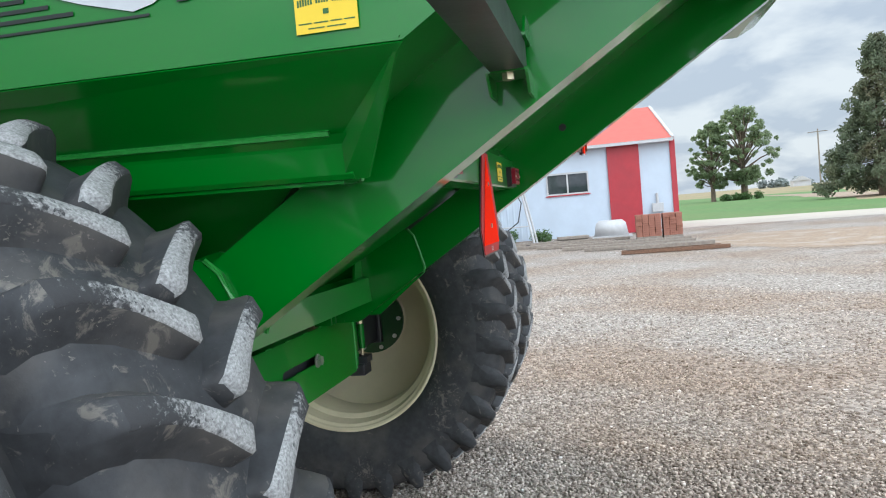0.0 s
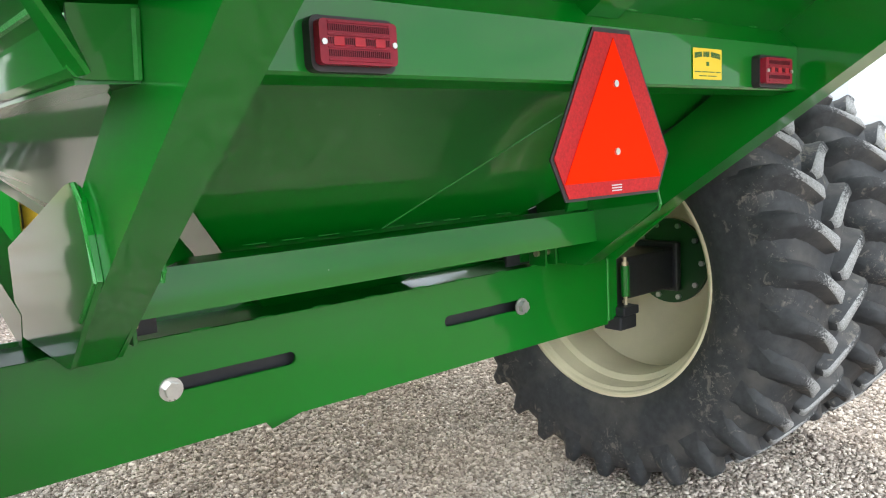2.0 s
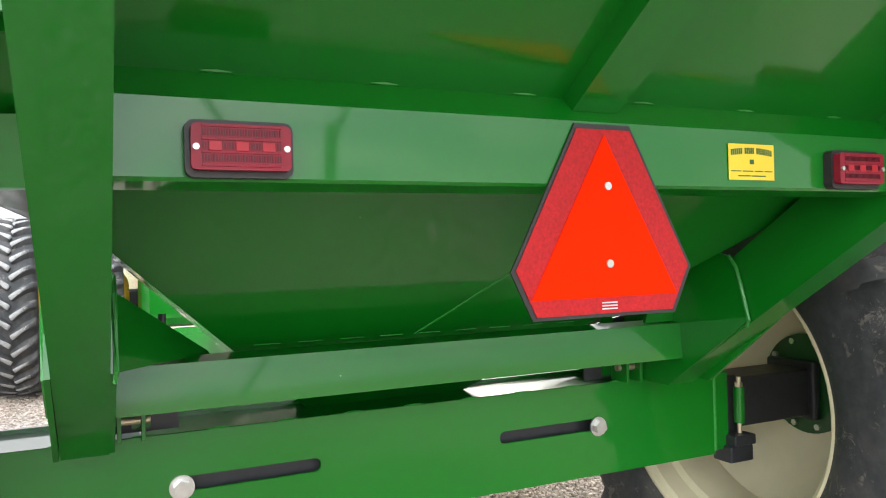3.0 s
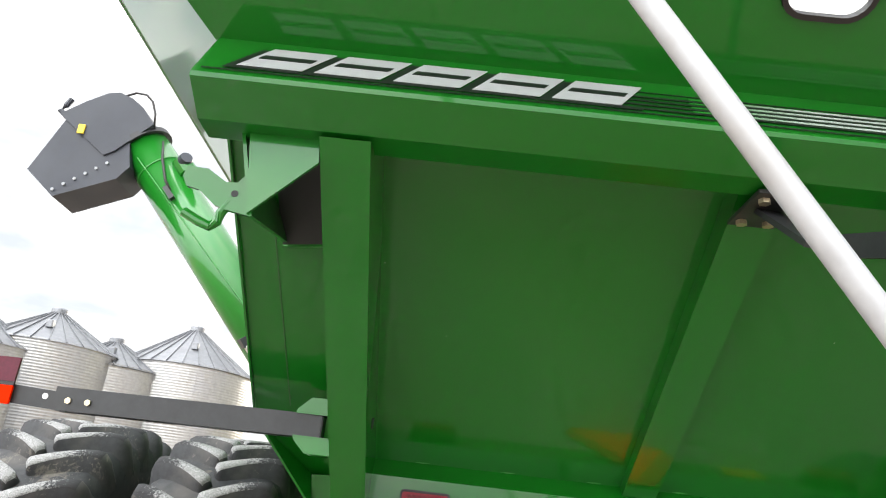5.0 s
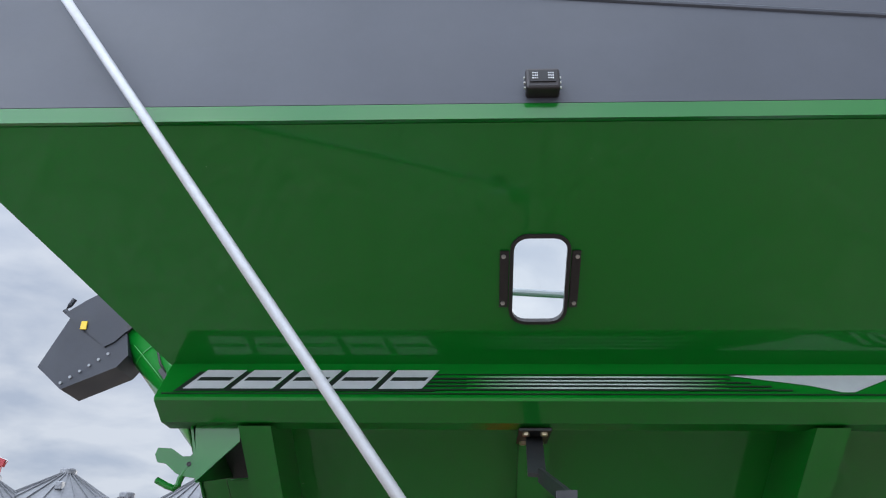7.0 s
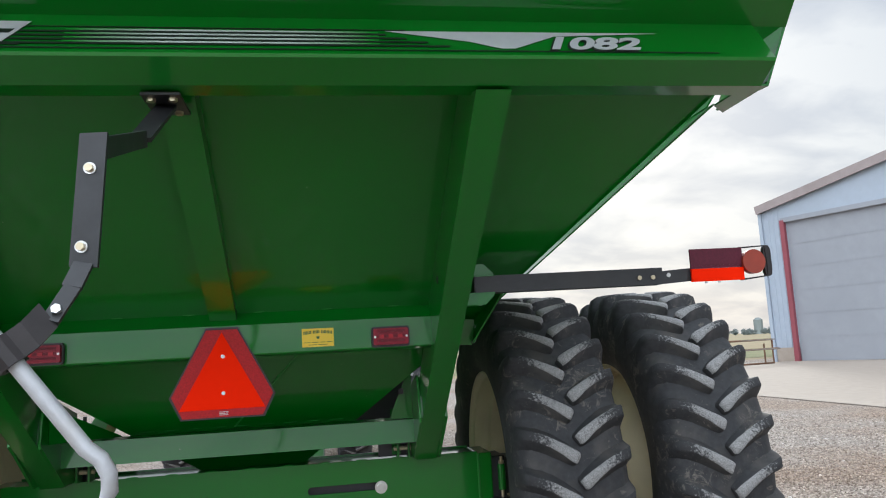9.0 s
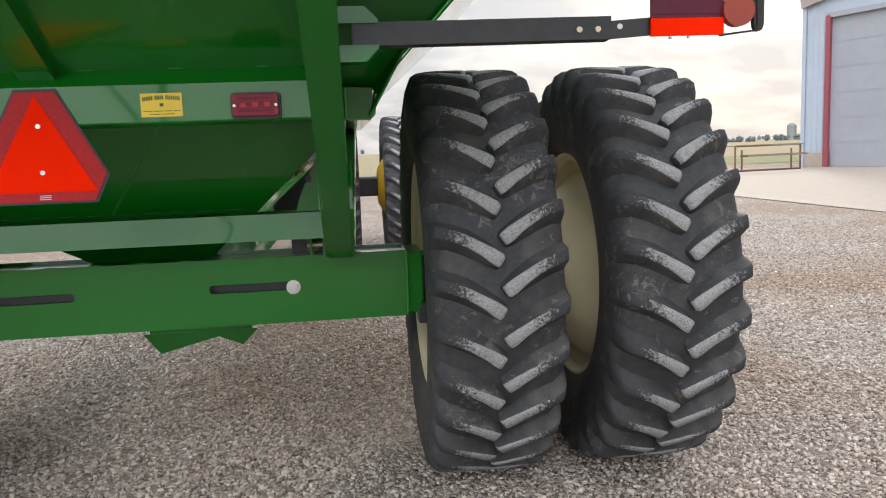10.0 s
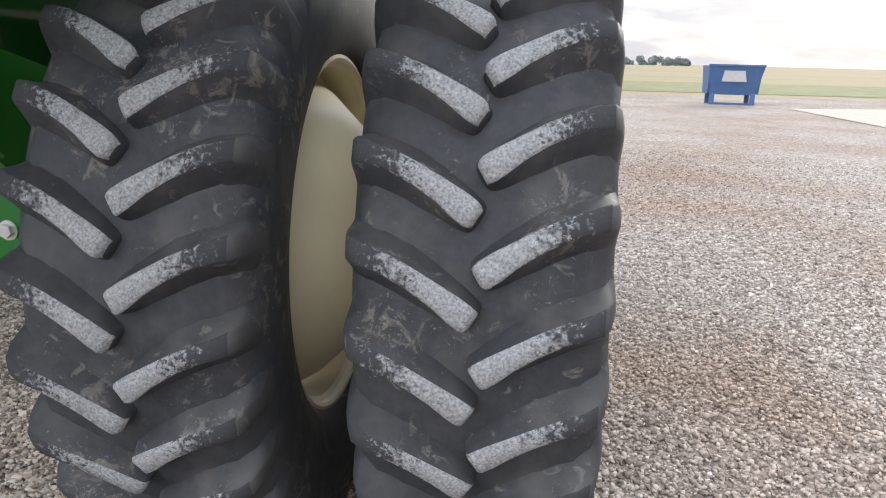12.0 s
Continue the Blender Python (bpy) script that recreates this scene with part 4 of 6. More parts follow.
AX = (1.09, 0.972)
LEFT_TURN = 0.119
for s in (-1, 1):
    for dist, dish, turn in ((1.568, 1, 0.045), (2.286 if s < 0 else 2.322, -1, 0.135 if s < 0 else 0.148)):
        turn += LEFT_TURN if s < 0 else 0.0
        w = child("tyre", TYRE, cart, (s * dist, *AX), "black tractor-lug tyre with dusty worn treads", -turn)
        w.name = "wheel"
        r = new("rim", RIMS[dish * s])
        r.parent = w
        tagged(r, label="cream painted steel rim")
        ORIGIN[w.name] = (0, 0, 0)
        for side in (-1, 1):
            for k in range(LUGS):
                lug = new("tread_lug", LUG[side])
                lug.parent = w
                lug.rotation_euler = (-lug_angle(side, k, 0.31 if s < 0 else 0.268), 0, 0)
    hub = part("hub_plate", spin_x([(s * 1.882, 0.0), (s * 1.882, 0.215), (s * 1.907, 0.215), (s * 1.907, 0.0)], 40, False, None, (0, *AX)), M["hubgreen"], cart, "dark green hub flange")
    for k in range(10):
        a = k * math.tau / 10
        part("hub_bolt", disc((s * 1.882, AX[0] + 0.188 * math.cos(a), AX[1] + 0.188 * math.sin(a)), (-s, 0, 0), 0.014, 0.015, 6), M["zinc"], hub)
    part("spindle_box", box((min(s * 1.33, s * 1.845), 1.04, 0.845), (max(s * 1.33, s * 1.845), 1.24, 1.045), 0.010), M["black"], cart, "black axle stub")
    part("spindle_flange", box((s * 1.861 - 0.02, 1.015, 0.825), (s * 1.861 + 0.02, 1.265, 1.075), 0.012), M["black"], cart)

# slow-moving-vehicle sign


def smv(scale, y):
    zc = 1.60
    scale *= 1.03
    pts = [(-0.062, 0.214), (0.062, 0.214), (0.203, -0.060), (0.160, -0.150), (-0.160, -0.150), (-0.203, -0.060)]
    return [(x * scale * 1.025 - 0.004, y, zc + z * scale) for x, z in pts]


sign = part("warning_triangle", plate(smv(1.0, -0.023), 0.004, 0.0008), M["housing"], cart, "red and orange slow-vehicle warning triangle")
part("red_border", plate(smv(0.955, -0.0265), 0.002), M["redfilm"], sign, "dark red reflective border")
part("orange_panel", plate([(-0.004, -0.029, 1.800), (-0.178, -0.029, 1.484), (0.168, -0.029, 1.484)], 0.002), M["orange"], sign, "fluorescent orange triangle")
for z in (1.70, 1.549):
    part("rivet", disc((0, -0.030, z), (0, -1, 0), 0.008, 0.004, 14), M["zinc"], sign)
for k in range(3):
    part("small_print", box((-0.018, -0.0288, 1.460 + k * 0.006), (0.018, -0.0276, 1.4625 + k * 0.006)), M["silver"], sign)
part("sign_bracket", box((-0.03, -0.0208, 1.72), (0.03, -0.016, 1.80), 0.001), M["green"], cart)

# tail lights
for s in (-1, 1):
    x = s * 0.702
    body = bmesh.new()
    pts = rounded(0.164, 0.088, 0.014, 4)
    lamp = part("tail_light", plate([(x + a, -0.030, 1.746 + b) for a, b in pts], 0.024, 0.003), M["housing"], cart, "red oblong tail light in a black housing")
    part("lens", plate([(x + a, -0.049, 1.747 + b) for a, b in rounded(0.150, 0.070, 0.008, 3)], 0.020, 0.003), M["lens"], lamp, "ribbed red lens")
    for k in (0, 3, 6, 9):
        part("lens_rib", box((x - 0.060, -0.0610, 1.717 + k * 0.0066), (x + 0.060, -0.0588, 1.7205 + k * 0.0066), 0.0006), M["lens"], lamp)
    teeth = bmesh.new()
    for k in (1.2, 4.1, 7.2):
        for q in range(30):
            tx = x - 0.058 + q * 0.004
            box((tx - 0.0010, -0.0606, 1.7165 + k * 0.0066), (tx + 0.0010, -0.0588, 1.7265 + k * 0.0066), 0.0, teeth)
    tagged(part("lens_teeth", teeth, M["lensdark"], lamp, "dark fine prism teeth"), kind="stuff")
    for k in (-1, 0, 1):
        part("lens_prism", box((x + k * 0.040 - 0.010, -0.0612, 1.7405), (x + k * 0.040 + 0.010, -0.0588, 1.7555), 0.002), M["prism"], lamp, "brighter red reflector field")
    for d in (-1, 1):
        part("screw", disc((x + d * 0.068, -0.059, 1.746), (0, -1, 0), 0.005, 0.004, 10), M["zinc"], lamp)

# dealer sticker: bars stand for its print
def sticker(x, y, z, w, h, axis_u, axis_v, normal, parent):
    o, u, v, n = Vector((x, y, z)), Vector(axis_u), Vector(axis_v), Vector(normal)

    def quad(a0, a1, b0, b1, off, th=0.0008):
        return plate([o + u * a + v * b + n * off for a, b in ((a0, b0), (a1, b0), (a1, b1), (a0, b1))], th)

    st = part("dealer_sticker", quad(0, w, -h, 0, 0.002, 0.0012), M["yellow"], parent, "yellow dealer sticker with dark print")
    for a, b in ((0.045, 0.30), (0.345, 0.56), (0.605, 0.955)):
        letters = round((b - a) / 0.045)
        for k in range(letters):
            c = a + (b - a) * (k + 0.5) / letters
            rise = -0.10 - 0.30 * (c - 0.5) ** 2
            part("print_bar", quad(w * (c - 0.017), w * (c + 0.012), h * (rise - 0.17), h * rise, 0.0030), M["ink"], st)
    part("print_mark", quad(w * 0.455, w * 0.545, -h * 0.56, -h * 0.43, 0.0030), M["ink"], st)
    for a, b, z in ((0.05, 0.26, 0.74), (0.30, 0.52, 0.74), (0.56, 0.74, 0.74), (0.78, 0.95, 0.74), (0.20, 0.46, 0.87), (0.50, 0.80, 0.87)):
        part("print_bar", quad(w * a, w * b, -h * (z + 0.03), -h * z, 0.0030), M["ink"], st)


sticker(0.326, -0.0205, 1.797, 0.134, 0.078, (1, 0, 0), (0, 0, 1), (0, -1, 0), cart)

# band decals: the maker's name and number become plain slanted shapes
BU = Vector((0, -1.200 + 1.308, 2.657 - 2.500)).normalized()
BN = Vector((0, -(2.657 - 2.500), -1.200 + 1.308)).normalized()
BN = BN if BN.y < 0 else -BN


def on_band(pts, off=0.003, th=0.001):
    return plate([Vector((x, -1.308, 2.500)) + BU * s + BN * off for x, s in pts], th)


def slant(x0, x1, s0, s1, lean=0.55):
    return [(x0 + s0 * lean, s0), (x1 + s0 * lean, s0), (x1 + s1 * lean, s1), (x0 + s1 * lean, s1)]


name_mark = part("maker_emblem", on_band(slant(-1.215, -0.36, 0.028, 0.034)), M["blackfilm"], cart, "silver and black maker emblem as plain slanted blocks")
LET = [(-1.192, -1.058), (-1.033, -0.897), (-0.871, -0.735), (-0.709, -0.572), (-0.548, -0.408)]
for k, (a, b) in enumerate(LET):
    part("emblem_shadow", on_band(slant(a - 0.022, b - 0.008, 0.030, 0.132), 0.0025), M["blackfilm"], name_mark)
    part("emblem_block", on_band(slant(a, b, 0.040, 0.138), 0.0042), M["silver"], name_mark)
    part("emblem_slot", on_band(slant(a + 0.012, b - 0.012, 0.080, 0.098), 0.0056), M["blackfilm"], name_mark)
part("pin_stripe", on_band([(-1.235, 0.014), (1.62, 0.014), (1.62, 0.019), (-1.235, 0.019)]), M["blackfilm"], name_mark)
part("pin_stripe", on_band([(-0.34, 0.116), (0.68, 0.116), (0.68, 0.120), (-0.34, 0.120)]), M["blackfilm"], name_mark)
for k in range(4):
    s = 0.034 + k * 0.019
    part("speed_stripe", on_band([(-0.42 + k * 0.02, s), (0.80 - k * 0.06, s), (0.80 - k * 0.06, s + 0.008), (-0.42 + k * 0.02, s + 0.008)]), M["blackfilm"], name_mark)
    part("speed_stripe", on_band([(-0.24, s + 0.008), (0.60, s + 0.008), (0.60, s + 0.016), (-0.24, s + 0.016)], 0.0035), M["fade"], name_mark)
part("swoosh", on_band([(0.62, 0.112), (1.45, 0.116), (1.12, 0.094), (0.99, 0.028), (0.95, 0.028), (0.86, 0.062)], 0.0035), M["silver"], name_mark)


def digits(body, place):
    """Thick slanted digits; place() takes 0..1 across, 0..1 up and a depth."""
    cu = bpy.data.curves.new("digits", "FONT")
    cu.body, cu.shear, cu.offset, cu.extrude = body, 0.25, 0.035, 0.02
    ob = new("digits", cu)
    me = bpy.data.meshes.new_from_object(ob.evaluated_get(bpy.context.evaluated_depsgraph_get()))
    bpy.data.objects.remove(ob)
    bm = bmesh.new()
    bm.from_mesh(me)
    xs, ys = [v.co.x for v in bm.verts], [v.co.y for v in bm.verts]
    for v in bm.verts:
        v.co = place((v.co.x - min(xs)) / (max(xs) - min(xs)), (v.co.y - min(ys)) / (max(ys) - min(ys)), v.co.z / 0.02)
    return bm


def band_digits(dx, ds, off):
    return lambda u, w, d: Vector((1.098 + dx + 0.285 * u, -1.308, 2.500)) + BU * (0.022 + ds + 0.066 * w) + BN * (off + 0.0006 * d)


part("number_shadow", digits("1082", band_digits(-0.008, -0.005, 0.0045)), M["blackfilm"], name_mark)
part("number", digits("1082", band_digits(0.0, 0.0, 0.0065)), M["silver"], name_mark, "silver slanted model number")

# decals on the left side wall
sticker(-1.2895, 0.128, 2.060, 0.130, 0.078, (0, -1, 0), (0, 0, 1), (-1, 0, 0), cart)


def on_side(pts, off=0.0):
    return plate([(-1.2895 + (z - 2.0) * 0.035 - off, y, z) for y, z in pts], 0.0012)


side_mark = part("side_emblem", on_side([(0.45, 2.066), (3.2, 2.095), (3.2, 2.101), (0.45, 2.072)]), M["blackfilm"], cart, "black stripes and silver flash on the side wall")
for y0, z in ((0.63, 2.092), (0.69, 2.114), (0.75, 2.136), (0.81, 2.158)):
    part("speed_stripe", on_side([(y0, z), (3.2, z + 0.030), (3.2, z + 0.040), (y0, z + 0.009)]), M["blackfilm"], side_mark)
part("flash", on_side([(0.61, 2.113), (0.486, 2.080), (0.44, 2.090), (0.34, 2.150), (0.20, 2.175), (0.80, 2.178)], 0.001), M["silver"], side_mark)
part("number", digits("1082", lambda u, w, d: Vector((-1.2895 + (2.085 + 0.075 * w - 2.0) * 0.035 - 0.0012 - 0.0006 * d, 0.385 - 0.33 * u, 2.085 + 0.075 * w))), M["blackfilm"], side_mark, "black slanted model number")

# window
def win_ring(w, h, r, off):
    return [flare_pt(-0.009 + a, 0.345 + b, off) for a, b in rounded(w, h, r, 5)]


def win_frame():
    bm = bmesh.new()
    a, b = [bm.verts.new(p) for p in win_ring(0.165, 0.312, 0.044, 0.012)], [bm.verts.new(p) for p in win_ring(0.188, 0.336, 0.056, 0.012)]
    c, d = [bm.verts.new(p) for p in win_ring(0.188, 0.336, 0.056, 0.003)], [bm.verts.new(p) for p in win_ring(0.165, 0.312, 0.044, -0.006)]
    n = len(a)
    for i in range(n):
        j = (i + 1) % n
        for p, q in ((a, b), (b, c), (d, a)):
            bm.faces.new((p[i], p[j], q[j], q[i]))
    return bm


frame_ob = part("window_frame", win_frame(), M["housing"], cart, "black rubber window frame")
pane = part("pane", plate(win_ring(0.17, 0.318, 0.045, -0.001), 0.003), M["glass"], frame_ob, "clear plastic pane")
pane.visible_shadow = False
for s in (-1, 1):
    part("window_strap", plate([flare_pt(-0.009 + s * 0.098, 0.245, 0.008), flare_pt(-0.009 + s * 0.125, 0.245, 0.008), flare_pt(-0.009 + s * 0.125, 0.455, 0.008), flare_pt(-0.009 + s * 0.098, 0.455, 0.008)], 0.005), M["housing"], frame_ob)
    for q in (0.262, 0.437):
        part("screw", disc(flare_pt(-0.009 + s * 0.114, q, 0.010), FN, 0.007, 0.005, 10), M["zinc"], frame_ob)

# rim, tarp end cap and bows
YC = -1.945
part("top_lip", beam((-1.80, YC, 3.133), (1.762, YC, 3.133), 0.03, 0.052, 0.004), M["green"], cart, "folded top lip")
part("top_lip", beam((-1.80, YC, 3.133), (-1.80, YF, 3.133), 0.03, 0.052, 0.004), M["green"], cart)
part("top_lip", beam((1.762, YC, 3.133), (1.762, YF, 3.133), 0.03, 0.052, 0.004), M["green"], cart)
part("top_lip", beam((-1.80, YF, 3.133), (1.762, YF, 3.133), 0.03, 0.052, 0.004), M["green"], cart)
cap = [(-1.79, 3.162), (1.735, 3.162), (1.725, 3.46), (1.25, 3.545), (0.75, 3.61), (0.25, 3.645), (-0.25, 3.66), (-0.75, 3.66), (-1.25, 3.65), (-1.725, 3.62)]
part("tarp_end_cap", plate([(x, YC, z) for x, z in cap], 0.02, 0.004), M["charcoal"], cart, "dark grey arched tarp end panel")
part("cap_hem", box((-1.80, YC - 0.016, 3.160), (1.735, YC - 0.004, 3.186)), M["charcoal"], cart)
part("cap_crease", tube([(-0.8, YC - 0.008, 3.60), (-0.35, YC - 0.009, 3.61), (1.24, YC - 0.009, 3.455), (1.70, YC - 0.008, 3.36)], 0.010, 8), M["charcoal"], cart)
for sx, sz in ((-1.715, 3.178), (-1.700, 3.46)):
    part("corner_screw", disc((sx, YC - 0.010, sz), (0, -1, 0), 0.007, 0.008, 10), M["greysteel"], cart)
for y in (-0.6, 0.25):
    part("tarp_bow", tube([(-1.79, y, 3.15), (-1.5, y, 3.36), (-0.9, y, 3.52), (0, y, 3.58), (0.9, y, 3.52), (1.5, y, 3.36), (1.76, y, 3.15)], 0.022, 10), M["greysteel"], cart, "grey tarp bow")
LX, LY, LZ = -0.021, YC - 0.012, 3.212
wl = part("work_lamp", box((LX - 0.048, LY - 0.05, LZ - 0.036), (LX + 0.048, LY, LZ + 0.036), 0.008), M["housing"], cart, "small black work lamp with LEDs")
part("lamp_face", box((LX - 0.036, LY - 0.0535, LZ - 0.016), (LX + 0.036, LY - 0.049, LZ + 0.022)), M["dark"], wl)
for d in (-1, 1):
    for i in range(3):
        for j in range(3):
            part("led", disc((LX + d * 0.022 + (i - 1) * 0.006, LY - 0.0535, LZ + 0.004 + (j - 1) * 0.009), (0, -1, 0), 0.0026, 0.002, 6), M["silver"], wl)
    for j in range(3):
        part("side_screw", disc((LX + d * 0.048, LY - 0.03, LZ - 0.02 + j * 0.018), (d, 0, 0), 0.004, 0.005, 6), M["zinc"], wl)

# warning-light arms
for s in (-1, 1):
    def drop(x):
        return -0.022 - (0.010 if s < 0 else -0.004) * (x - 1.02)

    def bar(x0, y0, z0, x1, y1, z1, w, h, bevel):
        return beam((s * x0, y0, z0 + drop(x0)), (s * x1, y1, z1 + drop(x1)), w, h, bevel)

    def flat(x0, x1, y0, y1, z0, z1):
        return plate([(s * x, (y0 + y1) / 2, z + drop(x)) for x, z in ((x0, z0), (x1, z0), (x1, z1), (x0, z1))], y1 - y0, 0.001)

    arm = part("light_arm", bar(1.035, -0.260, 1.954, 1.845, -0.270, 1.955, 0.074, 0.070, 0.005), M["black"], cart, "black swing-out warning light arm")
    part("arm_end", bar(1.031, -0.260, 1.954, 1.036, -0.260, 1.954, 0.064, 0.060, 0.0), M["housing"], arm)
    part("inner_bar", bar(1.80, -0.30, 1.945, 1.985, -0.31, 1.955, 0.008, 0.055, 0.001), M["black"], arm)
    for xx in (1.872, 1.91, 1.945):
        part("bar_hole", disc((s * xx, -0.307, 1.957 + drop(xx)), (0, -1, 0), 0.009 if xx < 1.9 else 0.005, 0.002, 12), M["zinc"], arm)
    for xx in (1.74, 1.80):
        part("arm_bolt", disc((s * xx, -0.305, 1.950 + drop(xx)), (0, -1, 0), 0.010, 0.008, 6), M["brass"], arm)
    part("panel", flat(1.965, 2.205, -0.330, -0.322, 1.988, 2.060), M["maroon"], arm, "dark maroon reflector panel")
    part("panel_band", flat(1.965, 2.205, -0.328, -0.322, 1.976, 1.988), M["housing" if s < 0 else "maroon"], arm)
    part("panel_strip", flat(1.965, 2.205, -0.332, -0.322, 1.921, 1.975), M["orange"], arm, "bright orange-red strip")
    for xx in (2.03, 2.09):
        part("panel_bolt", disc((s * xx, -0.326, 1.920 + drop(xx)), (0, 0, -1), 0.006, 0.007, 6), M["zinc"], arm)
    part("marker_lamp", disc((s * 2.250, -0.315, 1.996 + drop(2.25)), (0, -1, 0), 0.052, 0.03, 32, bevel=0.006), M["amber"], arm, "round amber marker lamp")
    part("lamp_guard", tube([(s * 2.20, -0.31, 2.060 + drop(2.2)), (s * 2.325, -0.31, 2.066 + drop(2.3)), (s * 2.33, -0.31, 1.935 + drop(2.3)), (s * 2.20, -0.31, 1.922 + drop(2.2))], 0.004, 8), M["housing"], arm)
    part("lamp_back", plate([(s * (2.335 + a * 0.5), -0.30, 2.0 + b + drop(2.33)) for a, b in rounded(0.07, 0.135, 0.03, 4)], 0.02, 0.003), M["housing"], arm)
    for z, d, part_name in ((1.896, -1, "lower_bracket"), (1.967, 1, "upper_bracket")):
        br = part(part_name, box((min(s * 0.993, s * 1.113), -0.305, z - 0.003), (max(s * 0.993, s * 1.113), -0.215, z + 0.003)), M["green"], arm, "bent channel bracket on the post")
        for y in (-0.302, -0.218):
            part("bracket_leg", plate([(s * 0.993, y, z), (s * 1.113, y, z), (s * 1.110, y, z + d * 0.010), (s * 1.072, y, z + d * 0.047), (s * 0.993, y, z + d * 0.047)], 0.006), M["green"], br)
    part("pivot_bolt", disc((s * 1.085, -0.26, 1.893), (0, 0, -1), 0.014, 0.014, 6), M["brass"], arm)

# tarp crank holder and pole
hold = part("crank_holder", box((-0.068, -1.180, 2.428), (0.040, -0.995, 2.438), 0.002), M["black"], cart, "black strap holding the crank pole")
for bx, by in ((-0.044, -1.148), (0.016, -1.150), (-0.046, -1.026), (0.012, -1.030)):
    part("bolt", disc((bx, by, 2.428), (0, 0, -1), 0.013, 0.010, 6, bevel=0.002), M["brass"], hold)
part("hanger", beam((-0.012, -1.085, 2.428), (-0.030, -1.345, 2.252), 0.055, 0.012, 0.002, (0, 1, 0)), M["black"], hold, "bent black flat bar")
part("hanger", beam((-0.020, -1.335, 2.256), (0.012, -1.82, 2.097), 0.012, 0.042, 0.002), M["black"], hold)
part("strap", plate([(-0.029, -1.826, 2.123), (0.021, -1.826, 2.125), (0.004, -1.826, 1.865), (-0.046, -1.826, 1.868)], 0.012, 0.002), M["black"], hold, "upright black strap")
for p in ((-0.010, -1.832, 2.054), (-0.024, -1.832, 1.904)):
    part("washer", disc(p, (0, -1, 0), 0.0115, 0.003, 20), M["zinc"], hold)
    part("bolt", disc(p, (0, -1, 0), 0.008, 0.012, 6), M["brass"], hold)
part("lower_strap", beam((-0.020, -1.832, 1.872), (-0.030, -1.865, 1.825), 0.034, 0.010, 0.002, (0, -1, 0)), M["black"], hold)
part("lower_strap", beam((-0.028, -1.862, 1.828), (-0.050, -1.915, 1.762), 0.029, 0.010, 0.002, (0, -1, 0)), M["black"], hold)
part("bolt", disc((-0.041, -1.903, 1.782), (0, -1, 0.3), 0.009, 0.012, 6), M["zinc"], hold)
P0, P1 = Vector((-0.2505, -1.943, 1.90)), Vector((-1.360, -2.029, 3.40))
PD = (P1 - P0) / 1.5


def pole_at(z):
    return P0 + PD * (z - 1.90)


# the crank end bends downwards below the clamp
bend = [pole_at(z) for z in (3.72, 3.0, 2.2, 1.75, 1.60, 1.545)]
y = bend[-1].y
bend += [Vector((0.036, y, 1.526)), Vector((0.050, y, 1.500)), Vector((0.051, y, 1.472)), Vector((0.040, y, 1.445)), Vector((0.018, y, 1.410)), Vector((-0.03, y, 1.34)), Vector((-0.09, y, 1.27)), Vector((-0.125, y, 1.215))]
part("crank_pole", tube(bend, 0.0145, 16), M["pole"], cart, "pale aluminium tarp crank pole", True)
cp = pole_at(1.712)
AXIS = PD.normalized()


def clamp_band():
    """A bent strap round the pole with a tab to the holder's bolt."""
    bm = bmesh.new()
    tip = Vector((-0.048, -1.912, 1.765))
    out = (tip - cp) - AXIS * (tip - cp).dot(AXIS)
    out.normalize()
    side = out.cross(AXIS)
    path = [tip + AXIS * 0.01, cp + out * 0.045 + side * 0.020]
    for k in range(9):
        a = radians(40 + 35 * k)
        path.append(cp + out * math.cos(a) * 0.024 + side * math.sin(a) * 0.024)
    rows = []
    for k, q in enumerate(path):
        d = (path[min(k + 1, len(path) - 1)] - path[max(k - 1, 0)]).normalized()
        n = AXIS.cross(d).normalized() * 0.004
        rows.append([bm.verts.new(q + AXIS * u + n * v) for u, v in ((-0.026, -1), (0.026, -1), (0.026, 1), (-0.026, 1))])
    for a, b in zip(rows, rows[1:]):
        for i in range(4):
            bm.faces.new((a[i], a[(i + 1) % 4], b[(i + 1) % 4], b[i]))
    bm.faces.new(rows[0])
    bm.faces.new(rows[-1][::-1])
    return bm


part("pole_clamp", clamp_band(), M["housing"], hold, "bent black strap round the pole")
# left upper corner bracket and latch
part("corner_bracket", plate([(-1.150, -1.17, 2.446), (-1.0, -1.17, 2.447), (-0.993, -1.17, 2.39), (-1.122, -1.17, 2.259)], 0.008, 0.0015), M["green"], cart, "box bracket below the band")
part("bracket_side", plate([(-1.166, -1.166, 2.446), (-1.116, -1.166, 2.257), (-1.141, -0.704, 2.362), (-1.166, -0.82, 2.44)], 0.008), M["green"], cart)
SLOPE_N = Vector((0, -0.548, -0.8365))
# added dark sheet on the slope: paints the shade inside the bracket
part("recess_flap", plate([Vector(q) + SLOPE_N * 0.012 for q in ((-1.150, -0.704, rear_z(-0.704)), (-0.995, -0.722, rear_z(-0.722)), (-0.995, -1.13, rear_z(-1.13)), (-1.16, -1.13, rear_z(-1.13)))], 0.004), M["dark"], cart, "dark sheet standing in for the shade in the bracket recess")
part("recess_lip", beam(Vector((-1.150, -0.700, rear_z(-0.700))) + SLOPE_N * 0.006, Vector((-0.995, -0.718, rear_z(-0.718))) + SLOPE_N * 0.006, 0.012, 0.016, 0.002), M["weld"], cart)
